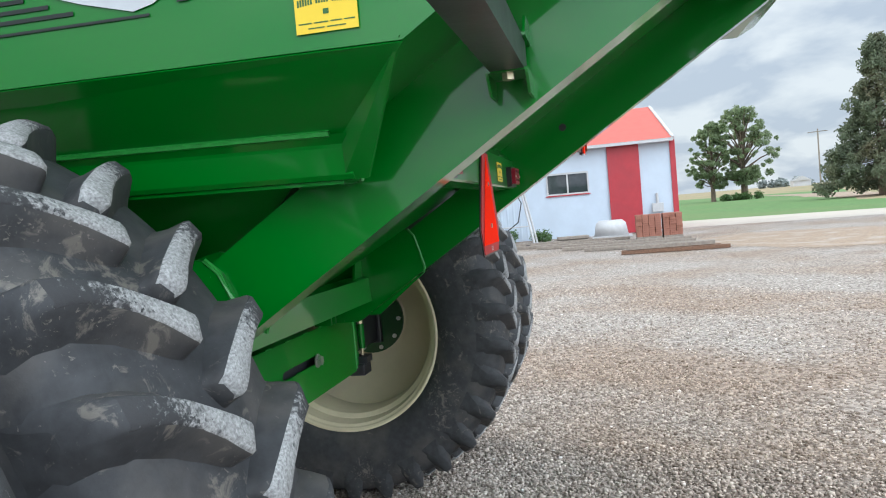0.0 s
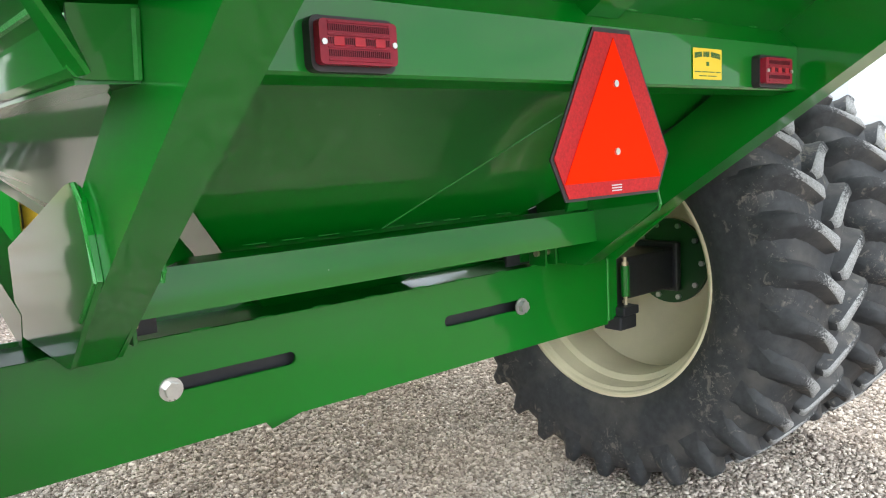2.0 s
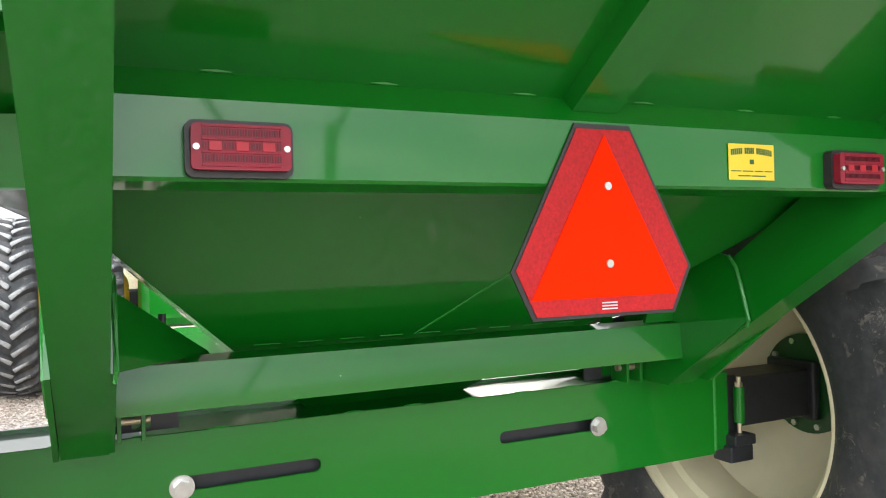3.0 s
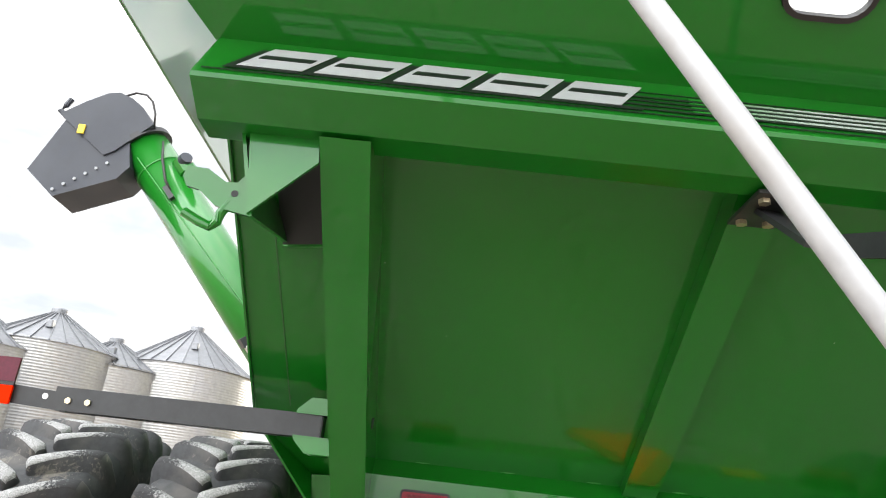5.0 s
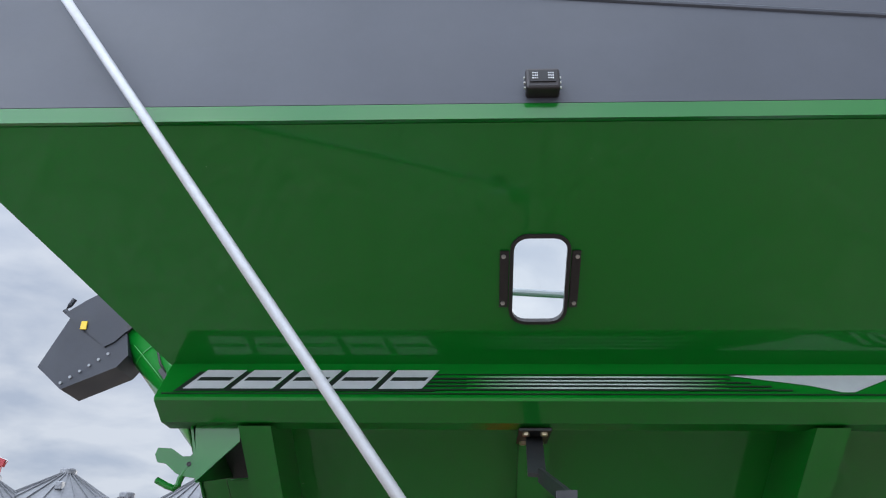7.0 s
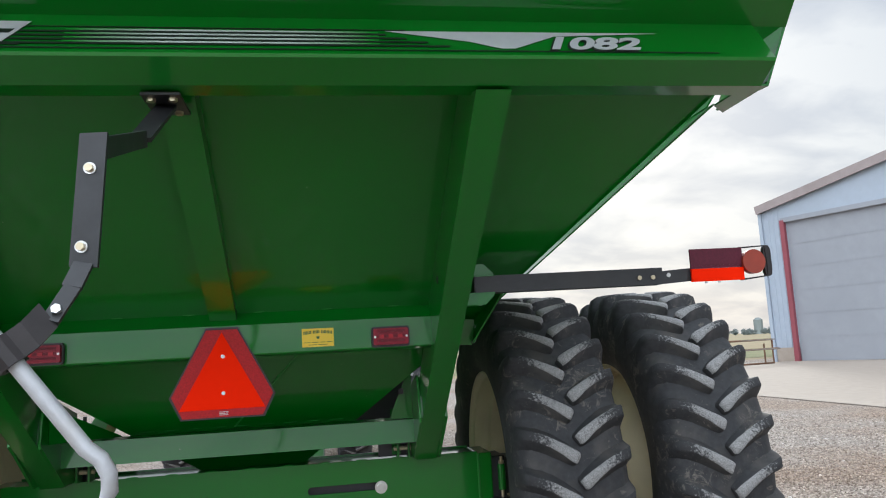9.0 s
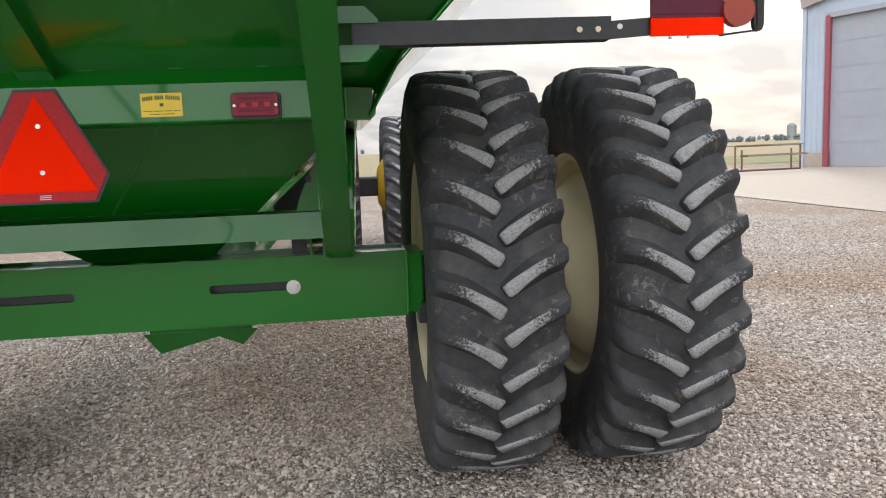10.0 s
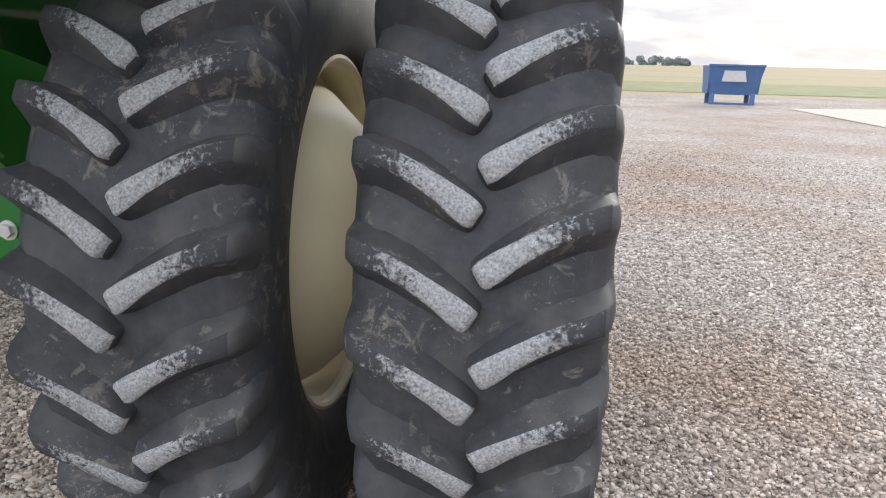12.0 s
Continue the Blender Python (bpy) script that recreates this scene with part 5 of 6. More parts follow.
part("corner_seam", beam(Vector((-1.172, -0.716, rear_z(-0.716))) + SLOPE_N * 0.003, Vector((-1.165, -0.15, rear_z(-0.15))) + SLOPE_N * 0.003, 0.004, 0.003, 0.0, SLOPE_N), M["ink"], cart)
LATCH = [(-1.302, 2.362), (-1.296, 2.386), (-1.249, 2.384), (-1.205, 2.357), (-1.179, 2.358), (-1.163, 2.379), (-1.138, 2.305), (-1.140, 2.283), (-1.195, 2.292), (-1.219, 2.300), (-1.261, 2.333), (-1.290, 2.338)]
latch = part("latch_plate", plate([(x, -1.09, z) for x, z in LATCH], 0.010, 0.0015), M["green"], cart, "latch plate with a hook")
part("latch_hook", tube([(-1.190, -1.085, 2.315), (-1.205, -1.085, 2.285), (-1.209, -1.085, 2.264), (-1.222, -1.085, 2.253), (-1.248, -1.085, 2.262), (-1.285, -1.085, 2.280)], 0.011, 10), M["green"], latch)
for x, z in ((-1.180, 2.331),):
    part("latch_hole", disc((x, -1.095, z), (0, -1, 0), 0.008, 0.001, 14), M["dark"], latch)

# unloading auger
AR = 0.245
A0, A1 = Vector((-1.62, 4.45, 2.19)), Vector((-4.05, 4.45, 4.96))
auger = part("unload_auger", tube([A0, A1], AR, 40), M["green"], cart, "green unloading auger tube", True)
AD = (A1 - A0).normalized()


def slab(name, outline, y0, y1, mat, parent, label="", bevel=0.05):
    bm = bmesh.new()
    a = [bm.verts.new((x, y0, z)) for x, z in outline]
    b = [bm.verts.new((x, y1, z)) for x, z in outline]
    bm.faces.new(a[::-1])
    bm.faces.new(b)
    for i in range(len(a)):
        k = (i + 1) % len(a)
        bm.faces.new((a[i], a[k], b[k], b[i]))
    return part(name, bevelled(bm, bevel, 3), mat, parent, label)


part("auger_flange", tube([A1 - AD * 0.04, A1 + AD * 0.02], 0.285, 40), M["black"], auger, "black flange ring")
slab("spout_hood", [(-4.85, 5.10), (-4.62, 5.27), (-4.43, 5.385), (-4.31, 5.41), (-4.17, 5.36), (-4.03, 5.26), (-3.89, 5.09), (-4.20, 4.76), (-4.30, 4.70)], 4.17, 4.73, M["spout"], auger, "rounded dark spout hood", 0.03)
spout = slab("spout", [(-5.01, 4.47), (-4.69, 4.215), (-4.12, 4.47), (-4.02, 4.61), (-4.10, 4.93), (-4.77, 5.08)], 4.19, 4.64, M["spout"], auger, "dark discharge spout", 0.02)
for k in range(6):
    q = Vector((-4.70, 4.185, 4.285)).lerp(Vector((-4.245, 4.185, 4.62)), k / 5)
    part("spout_bolt", disc(q, (0, -1, 0), 0.016, 0.012, 10), M["greysteel"], spout)
part("spout_latch", tube([(-4.76, 4.2, 5.07), (-4.87, 4.2, 5.15), (-4.83, 4.2, 5.21), (-4.79, 4.2, 5.29)], 0.028, 8), M["spout"], spout)
part("spout_tag", box((-4.62, 4.150, 4.90), (-4.55, 4.168, 5.00), 0.004), M["yellow"], spout, "small yellow tag")
part("auger_hose", tube([(-4.28, 4.2, 5.38), (-4.16, 4.2, 5.44), (-4.05, 4.2, 5.43), (-3.97, 4.2, 5.36), (-3.91, 4.2, 5.22), (-3.89, 4.2, 5.08)], 0.011, 8), M["housing"], auger, "", True)


def along(f, d):
    return A0 + (A1 - A0) * f + Vector(d)


part("hose_line", tube([along(0.96, (0.17, -0.20, 0.10)), along(0.90, (0.08, -0.25, 0.06)), along(0.84, (0.02, -0.26, 0.0)), along(0.80, (0.0, -0.27, 0.0))], 0.013, 8), M["housing"], auger, "", True)
part("lamp_boss", tube([along(0.87, (0.20, -0.17, 0.16)), along(0.87, (0.24, -0.24, 0.19))], [0.085, 0.06], 18), M["spout"], auger, "small round dark lamp")
part("boss_base", tube([along(0.84, (0.19, -0.14, 0.14)), along(0.885, (0.19, -0.14, 0.14))], 0.10, 14), M["green"], auger)
part("tube_clamp", tube([along(0.90, (0, 0, 0)), along(0.903, (0, 0, 0))], AR + 0.006, 40), M["weld"], auger)
part("hinge_block", beam(along(0.77, (-0.03, -0.26, 0.0)), along(0.81, (-0.03, -0.26, 0.0)), 0.07, 0.05, 0.006), M["black"], auger)
part("fold_rod", tube([along(0.93, (-0.10, -0.235, -0.04)), along(0.42, (0.02, -0.255, 0.0))], 0.007, 8), M["weld"], auger, "thin steel linkage rod")
part("fold_cylinder", tube([along(0.36, (0.0, -0.30, -0.22)), along(0.08, (0.06, -0.30, -0.22))], 0.04, 12), M["zinc"], auger, "hydraulic fold cylinder")
part("cylinder_lug", beam(along(0.37, (0.06, -0.26, -0.14)), along(0.37, (-0.04, -0.32, -0.24)), 0.09, 0.09, 0.01), M["black"], auger)
part("drive_frame", box((-0.25, 3.2, 0.75), (0.25, 6.2, 0.95), 0.02), M["green"], cart, "green drawbar frame")

# tractor ahead of the cart
tractor = thing("tractor", (0, 9.3, 0), "green tractor with yellow dual rear wheels, seen past the cart", "tractor")
for x in (-1.75, -0.85, 0.85, 1.75):
    w = child("tractor_wheel", TYRE, tractor, (x, 9.3, 1.07), "black tractor tyre", 0.1)
    w.scale = (0.95, 1.09, 1.09)
    for side in (-1, 1):
        for k in range(LUGS):
            lug = new("tread_lug", LUG[side])
            lug.parent = w
            lug.rotation_euler = (-lug_angle(side, k), 0, 0)
    o = new("rim", RIMS[1 if x < 0 else -1].copy())
    o.data.materials[0] = M["yellowwheel"]
    o.parent = w
    tagged(o, label="yellow steel rim")
part("axle", box((-2.0, 9.15, 0.92), (2.0, 9.45, 1.22), 0.03), M["black"], tractor)
part("body", box((-0.42, 8.6, 0.75), (0.42, 12.6, 1.9), 0.12), M["green"], tractor)
part("cab", box((-0.8, 8.7, 1.9), (0.8, 10.4, 3.2), 0.1), M["windowglass"], tractor)
part("hitch", beam((0, 6.1, 0.62), (0, 8.7, 0.62), 0.12, 0.10, 0.01), M["black"], tractor)


def ribs(bm, a, b, z0, z1, pitch, depth, normal):
    """Upright ribs of profiled sheet along a wall from a to b."""
    a, b, n = Vector((*a, 0)), Vector((*b, 0)), Vector((*normal, 0)).normalized()
    d = (b - a).normalized()
    count = int((b - a).length / pitch)
    for k in range(count):
        p = a + d * (k + 0.5) * pitch
        ring = []
        for z in (z0, z1(k / count) if callable(z1) else z1):
            ring.append([bm.verts.new(p + d * w + n * o + Vector((0, 0, z))) for w, o in ((-0.05, 0.0), (-0.025, depth), (0.025, depth), (0.05, 0.0))])
        for i in range(3):
            bm.faces.new((ring[0][i], ring[0][i + 1], ring[1][i + 1], ring[1][i]))
    return bm


# machine shop beyond the concrete apron
def shop():
    c0, c1 = Vector((25.2, 35.6)), Vector((30.6, 22.6))
    along = (c1 - c0).normalized()
    inward = Vector((-along.y, along.x))
    if inward.x < 0:
        inward = -inward
    L, EAVE, RIDGE = 24.0, 8.6, 10.7
    ob = thing("machine_shop", (c0.x, c0.y, 0), "pale blue-white steel machine shop with a wide grey door", "shed")

    def P(u, z, d=0.0):
        q = c0 + along * u + inward * d
        return (q.x, q.y, z)

    part("plinth", plate([P(0, 0), P(1.30, 0), P(1.30, 0.75), P(0, 0.75)], 0.2), M["concrete"], ob)
    d0, d1, dh = 1.44, 21.4, 7.6
    part("gable_wall", plate([P(0, 0.75), P(d0, 0.75), P(d0, dh), P(d1, dh), P(d1, 0.0), P(L, 0.0), P(L, EAVE), P(L / 2, RIDGE), P(0, EAVE)], 0.16), M["shopsteel"], ob, "pale ribbed steel gable wall")
    bm = ribs(bmesh.new(), tuple(c0), tuple(c0 + along * d0), 0.78, EAVE, 0.3, 0.03, tuple(-inward))
    for v in bm.verts:
        v.co += Vector((-inward.x, -inward.y, 0)) * 0.082
    part("wall_rib", bm, M["shopsteel"], ob)
    door = part("overhead_door", plate([P(d0, 0.02, 0.1), P(d1, 0.02, 0.1), P(d1, dh, 0.1), P(d0, dh, 0.1)], 0.08), M["doorsteel"], ob, "closed grey overhead door")
    for k in range(1, 6):
        part("door_seam", beam(P(d0, k * dh / 6, 0.05), P(d1, k * dh / 6, 0.05), 0.008, 0.012), M["doorsteel"], door)
    part("jamb", beam(P(d0 - 0.12, 0.02, -0.1), P(d0 - 0.12, dh + 0.1, -0.1), 0.25, 0.2, up=(*inward, 0)), M["jambred"], ob, "dull red door trim")
    part("head_trim", beam(P(d0 - 0.2, dh + 0.1, -0.1), P(d1, dh + 0.1, -0.1), 0.15, 0.25), M["doorsteel"], ob)
    part("corner_trim", beam(P(0, 0.0, -0.1), P(0, EAVE, -0.1), 0.2, 0.2, up=(*inward, 0)), M["shopsteel"], ob)
    part("side_wall", plate([P(0, 0), P(0, EAVE), P(0, EAVE, 30), P(0, 0, 30)], 0.16), M["shopsteel"], ob)
    part("roof", plate([P(-0.12, EAVE - 0.02, -0.3), P(L / 2, RIDGE + 0.12, -0.3), P(L / 2, RIDGE + 0.12, 30), P(-0.12, EAVE - 0.02, 30)], 0.2), M["roofedge"], ob)
    part("roof", plate([P(L + 0.5, EAVE - 0.15, -0.3), P(L / 2, RIDGE + 0.12, -0.3), P(L / 2, RIDGE + 0.12, 30), P(L + 0.5, EAVE - 0.15, 30)], 0.2), M["roofedge"], ob)
    part("rake_trim", beam(P(-0.12, EAVE - 0.12, -0.32), P(L / 2, RIDGE + 0.02, -0.32), 0.1, 0.46), M["roofedge"], ob)


shop()

# pipe rack on the apron
rack = thing("pipe_rack", (21.5, 33.3, 0.02), "rusty steel pipe table frame on the concrete apron", "metal rack")
ra, rb = Vector((19.7, 32.6, 0.02)), Vector((23.6, 33.4, 0.02))
for f in (0.0, 0.1, 0.86, 1.0):
    q = ra.lerp(rb, f)
    part("leg", tube([q, q + Vector((0, 0, 1.25 if f in (0.0, 1.0) else 1.05))], 0.045, 8), M["rust"], rack)
for z, o in ((1.25, 0.0), (0.03, 0.0), (0.78, 0.5)):
    part("rail", tube([ra + Vector((0, -o, z)), rb + Vector((0, -o, z))], 0.05, 8), M["rust"], rack)
part("top", beam(ra + Vector((-0.2, 0.3, 1.25)), rb + Vector((0.1, 0.3, 1.25)), 0.7, 0.06), M["wood"], rack, "weathered plank top")
part("bench", beam(ra + Vector((0.4, -0.5, 0.78)), rb + Vector((0, -0.5, 0.78)), 0.3, 0.06), M["wood"], rack)

# blue box trailer at the yard edge
tr = thing("box_trailer", (10.0, 31.4, 0), "blue steel hopper trailer with a pale rear panel", "trailer")
part("body", prism_x([(30.75, 1.52), (32.3, 1.52), (32.0, 0.43), (31.05, 0.43)], 9.02, 11.02, 0.04), M["bluepaint"], tr)
part("rear_panel", plate([(8.93, 30.70, 1.56), (11.10, 30.70, 1.56), (10.88, 31.0, 0.40), (9.12, 31.0, 0.40)], 0.05), M["bluepaint"], tr)
part("hatch", plate([(9.55, 30.70, 1.34), (10.35, 30.70, 1.34), (10.45, 30.80, 0.92), (9.50, 30.80, 0.92)], 0.05), M["plastic"], tr, "pale hatch panel")
part("top_rail", beam((8.93, 30.67, 1.55), (11.10, 30.67, 1.55), 0.07, 0.07, 0.01), M["bluepaint"], tr)
for x in (9.22, 10.80):
    part("leg", box((x - 0.09, 30.95, 0.0), (x + 0.09, 31.12, 0.44), 0.02), M["bluepaint"], tr)
    part("rear_leg", box((x - 0.09, 31.85, 0.0), (x + 0.09, 32.0, 0.44), 0.02), M["bluepaint"], tr)
part("skid", beam((9.15, 31.03, 0.04), (10.87, 31.03, 0.04), 0.10, 0.08, 0.01), M["bluepaint"], tr)


# blue-white shed with red roof
def farm_shed():
    X, Y0, Y1 = 33.1, -3.52, 11.3
    EAVE, RIDGE, W = 4.2, 6.07, 7.8
    ob = thing("farm_shed", (X, 3.5, 0), "white steel shed with a red door and red roof, colours tinted for haze", "shed")
    wins = [(0.40, 2.25, 2.10, 2.97), (6.2, 7.4, 2.0, 2.9)]
    bm = bmesh.new()
    ys = sorted({Y0, Y1, *[v for w in wins for v in w[:2]]})
    zs = sorted({0.0, EAVE, *[v for w in wins for v in w[2:]]})
    for xx in (X, X + 0.15):
        grid = [[bm.verts.new((xx, y, z)) for z in zs] for y in ys]
        for a in range(len(ys) - 1):
            for c in range(len(zs) - 1):
                my, mz = (ys[a] + ys[a + 1]) / 2, (zs[c] + zs[c + 1]) / 2
                if not any(w[0] < my < w[1] and w[2] < mz < w[3] for w in wins):
                    bm.faces.new((grid[a][c], grid[a + 1][c], grid[a + 1][c + 1], grid[a][c + 1]))
    bmesh.ops.bridge_loops(bm, edges=[e for e in bm.edges if e.is_boundary and all(abs(v.co.y - Y0) < 1e-6 or abs(v.co.y - Y1) < 1e-6 or v.co.z < 1e-6 or abs(v.co.z - EAVE) < 1e-6 for v in e.verts)])
    part("front_wall", bm, M["whitesteel"], ob, "white steel wall, tinted pale blue for haze")
    part("wall_rib", ribs(bmesh.new(), (X - 0.004, Y1), (X - 0.004, 3.2), 0.1, 2.0, 0.3, 0.015, (-1, 0)), M["whitesteel"], ob)
    for y0, y1, z0, z1 in wins:
        fr = part("window_frame", beam((X - 0.02, y0 - 0.05, z0 - 0.04), (X - 0.02, y1 + 0.05, z0 - 0.04), 0.08, 0.08), M["plastic"], ob)
        part("frame_head", beam((X - 0.02, y0 - 0.05, z1 + 0.04), (X - 0.02, y1 + 0.05, z1 + 0.04), 0.08, 0.08), M["plastic"], fr)
        for y in (y0 - 0.02, (y0 + y1) / 2, y1 + 0.02):
            part("frame_post", beam((X - 0.02, y, z0), (X - 0.02, y, z1), 0.07, 0.08, up=(1, 0, 0)), M["plastic"], fr)
        part("pane", plate([(X + 0.08, y0, z0), (X + 0.08, y1, z0), (X + 0.08, y1, z1), (X + 0.08, y0, z1)], 0.02), M["windowglass"], fr)
        part("sill_trim", beam((X - 0.05, y0 - 0.1, z0 - 0.1), (X - 0.05, y1 + 0.1, z0 - 0.1), 0.04, 0.05), M["redsteel"], fr)
    part("sliding_door", box((X - 0.1, -1.98, 0.03), (X - 0.02, -0.55, EAVE - 0.08), 0.01), M["redsteel"], ob, "dark red sliding door")
    part("corner_trim", box((X - 0.06, Y0 - 0.06, 0), (X + 0.16, Y0 + 0.18, EAVE), 0.01), M["redsteel"], ob, "dark red corner trim")
    part("end_wall", plate([(X, Y0 + 0.06, 0), (X + W, Y0 + 1.45, 0), (X + W, Y0 + 1.45, EAVE), (X + W / 2, Y0 + 0.755, RIDGE - 0.1), (X, Y0 + 0.06, EAVE)], 0.1), M["redsteel"], ob)
    part("roof", plate([(X - 0.35, Y0 + 0.05, EAVE - 0.05), (X - 0.35, Y1, EAVE - 0.05), (X + W / 2, Y1, RIDGE), (X + W / 2, Y0 + 0.72, RIDGE)], 0.08), M["redroof"], ob, "red steel roof, its colour dulled for haze")
    part("back_roof", plate([(X + W + 0.35, Y0 + 1.40, EAVE - 0.05), (X + W + 0.35, Y1, EAVE - 0.05), (X + W / 2, Y1, RIDGE), (X + W / 2, Y0 + 0.72, RIDGE)], 0.08), M["redroof"], ob)
    part("gutter", beam((X - 0.4, Y0 + 0.03, EAVE - 0.1), (X - 0.4, Y1, EAVE - 0.1), 0.12, 0.14), M["plastic"], ob)
    part("rake_trim", beam((X - 0.4, Y0 + 0.03, EAVE - 0.05), (X + W / 2, Y0 + 0.70, RIDGE + 0.02), 0.12, 0.16), M["plastic"], ob)
    part("meter_box", box((X - 0.25, -2.9, 0.9), (X - 0.02, -2.4, 1.3), 0.02), M["plastic"], ob)
    part("meter_pipe", tube([(X - 0.12, -2.65, 1.3), (X - 0.12, -2.65, 1.75)], 0.06, 8), M["plastic"], ob)


farm_shed()

# fuel tank on a stand
FX, FY, TZ = 29.6, 3.58, 2.95
ft = thing("fuel_tank", (FX, FY, 0), "white round fuel tank on a splayed steel stand", "fuel tank")
bm = bmesh.new()
prof = [(-0.65, 0.0), (-0.65, 0.22), (-0.59, 0.48), (-0.48, 0.57), (0.48, 0.57), (0.59, 0.48), (0.65, 0.22), (0.65, 0.0)]
spin_x(prof, 28, False, bm, (FX, FY, TZ))
part("drum", bm, M["plastic"], ft, "white rusty-streaked drum", True)
part("frame", beam((FX - 0.5, FY, TZ - 0.6), (FX + 0.5, FY, TZ - 0.6), 0.9, 0.07), M["plastic"], ft)
for sx in (-1, 1):
    for sy in (-1, 1):
        part("leg", tube([(FX + sx * 0.45, FY + sy * 0.48, TZ - 0.6), (FX + sx * 0.65, FY + sy * 0.92, 0.0)], 0.048, 8), M["plastic"], ft)
part("hose", tube([(FX - 0.5, FY - 0.2, TZ - 0.6), (FX - 0.7, FY - 0.5, 1.8), (FX - 0.6, FY - 0.3, 1.0), (FX - 0.6, FY + 0.4, 0.5), (FX - 0.9, FY + 0.7, 0.03), (FX - 1.4, FY - 0.7, 0.03), (FX - 1.2, FY - 1.8, 0.03)], 0.026, 8), M["housing"], ft)
part("rung", tube([(FX - 0.6, FY - 0.7, 0.8), (FX - 0.6, FY + 0.7, 0.8)], 0.026, 6), M["plastic"], ft)

# brick pallets
for py, cols in ((-1.90, 4), (-2.78, 3)):
    pal = thing("brick_pallet", (27.4, py, 0), "pallet of stacked red paving bricks beside the shed", "bricks", "brick pallets")
    hw = cols * 0.118
    part("pallet", box((26.95, py - hw, 0), (27.85, py + hw, 0.10), 0.01), M["wood"], pal)
    first = finish("brick", box((-0.45, -0.112, -0.04), (0.45, 0.112, 0.04), 0.006), M["brick"])
    me = first.data
    bpy.data.objects.remove(first)
    for r in range(10):
        for c in range(cols):
            o = new("brick", me)
            o.parent = pal
            o.location = (random.uniform(-0.03, 0.03), (c - (cols - 1) / 2) * 0.235 + random.uniform(-0.008, 0.008), 0.143 + r * 0.084)

# grey tub and timber
tub = thing("plastic_tub", (30.6, -0.45, 0), "grey upturned plastic tub against the shed", "tub")
part("shell", prism_x([(-1.22, 0.10), (-1.12, 0.62), (-0.98, 0.74), (0.0, 0.74), (0.12, 0.62), (0.22, 0.10)], 30.0, 31.2, 0.07), M["plastic"], tub, "", True)
part("rim", prism_x([(-1.36, 0.02), (-1.36, 0.10), (0.36, 0.10), (0.36, 0.02)], 29.9, 31.3, 0.02), M["plastic"], tub)
for k, (x, y0, y1, z, w, m) in enumerate(((19.6, -3.69, -0.72, 0.06, 0.20, "rust"), (20.1, -3.5, -0.75, 0.06, 0.18, "rust"), (19.85, -3.3, -0.9, 0.18, 0.2, "wood"), (22.0, -3.6, 0.4, 0.06, 0.25, "wood"), (23.6, -3.2, 1.2, 0.06, 0.28, "wood"), (25.2, -3.2, 2.2, 0.06, 0.28, "wood"), (26.2, -0.6, 3.1, 0.06, 0.3, "wood"), (28.2, -1.2, 3.4, 0.06, 0.3, "wood"), (29.2, 0.35, 1.8, 0.06, 0.9, "wood"), (29.2, 0.45, 1.7, 0.19, 0.8, "wood"))):
    solo("timber_beam", beam((x, y0, z), (x + random.uniform(-0.25, 0.25), y1, z), w, 0.10, 0.01), M[m], "grey weathered timber lying on the gravel" if m == "wood" else "rust-brown steel bar lying on the gravel", "timber", "timbers on the gravel")


# grain bins
def bin_at(x, y, r, wall, peak, label):
    ob = thing("grain_bin", (x, y, 0), label, "grain bin", "grain bins")
    bm = bmesh.new()
    rings = int(wall / 0.085)
    prof = []
    for k in range(rings + 1):
        prof.append((k * wall / rings, r + (0.012 if k % 2 else 0.0)))
    sides = 56
    grid = [[bm.verts.new((x + rr * math.cos(a * math.tau / sides), y + rr * math.sin(a * math.tau / sides), z)) for a in range(sides)] for z, rr in prof]
    for p, q in zip(grid, grid[1:]):
        for i in range(sides):
            bm.faces.new((p[i], p[(i + 1) % sides], q[(i + 1) % sides], q[i]))
    part("corrugated_wall", bm, M["galv"], ob, "corrugated galvanised wall")
    n = 28
    eave, top = [], []
    bm = bmesh.new()
    for k in range(n):
        a = k * math.tau / n
        eave.append(bm.verts.new((x + (r + 0.15) * math.cos(a), y + (r + 0.15) * math.sin(a), wall - 0.1)))
        top.append(bm.verts.new((x + 0.5 * math.cos(a), y + 0.5 * math.sin(a), peak - 0.4)))
    ribs_at = [(e.co.copy(), t.co.copy()) for e, t in zip(eave, top)]
    for k in range(n):
        bm.faces.new((eave[k], eave[(k + 1) % n], top[(k + 1) % n], top[k]))
    roof = part("roof", bm, M["galvroof"], ob, "ribbed conical roof")
    for e, t in ribs_at:
        part("roof_rib", beam(e + Vector((0, 0, 0.06)), t + Vector((0, 0, 0.06)), 0.05, 0.07), M["galvroof"], roof)
    part("cap", tube([(x, y, peak - 0.45), (x, y, peak - 0.08), (x, y, peak)], [0.50, 0.50, 0.42], 20), M["galvroof"], ob)
    for a in (-1.2,):
        q = Vector((x + r * 0.62 * math.cos(a), y + r * 0.62 * math.sin(a), wall + (peak - wall) * 0.42))
        part("roof_vent", box(q - Vector((0.2, 0.2, 0.2)), q + Vector((0.2, 0.2, 0.28)), 0.05), M["galvroof"], ob)


bin_at(-25.4, 44.0, 4.15, 8.75, 11.3, "galvanised steel grain bin with a ribbed cone roof")
bin_at(-18.6, 50.0, 4.45, 9.15, 12.35, "wide galvanised steel grain bin with a cone roof")
bin_at(-22.7, 47.0, 3.75, 8.25, 10.4, "lower galvanised steel grain bin between two others")
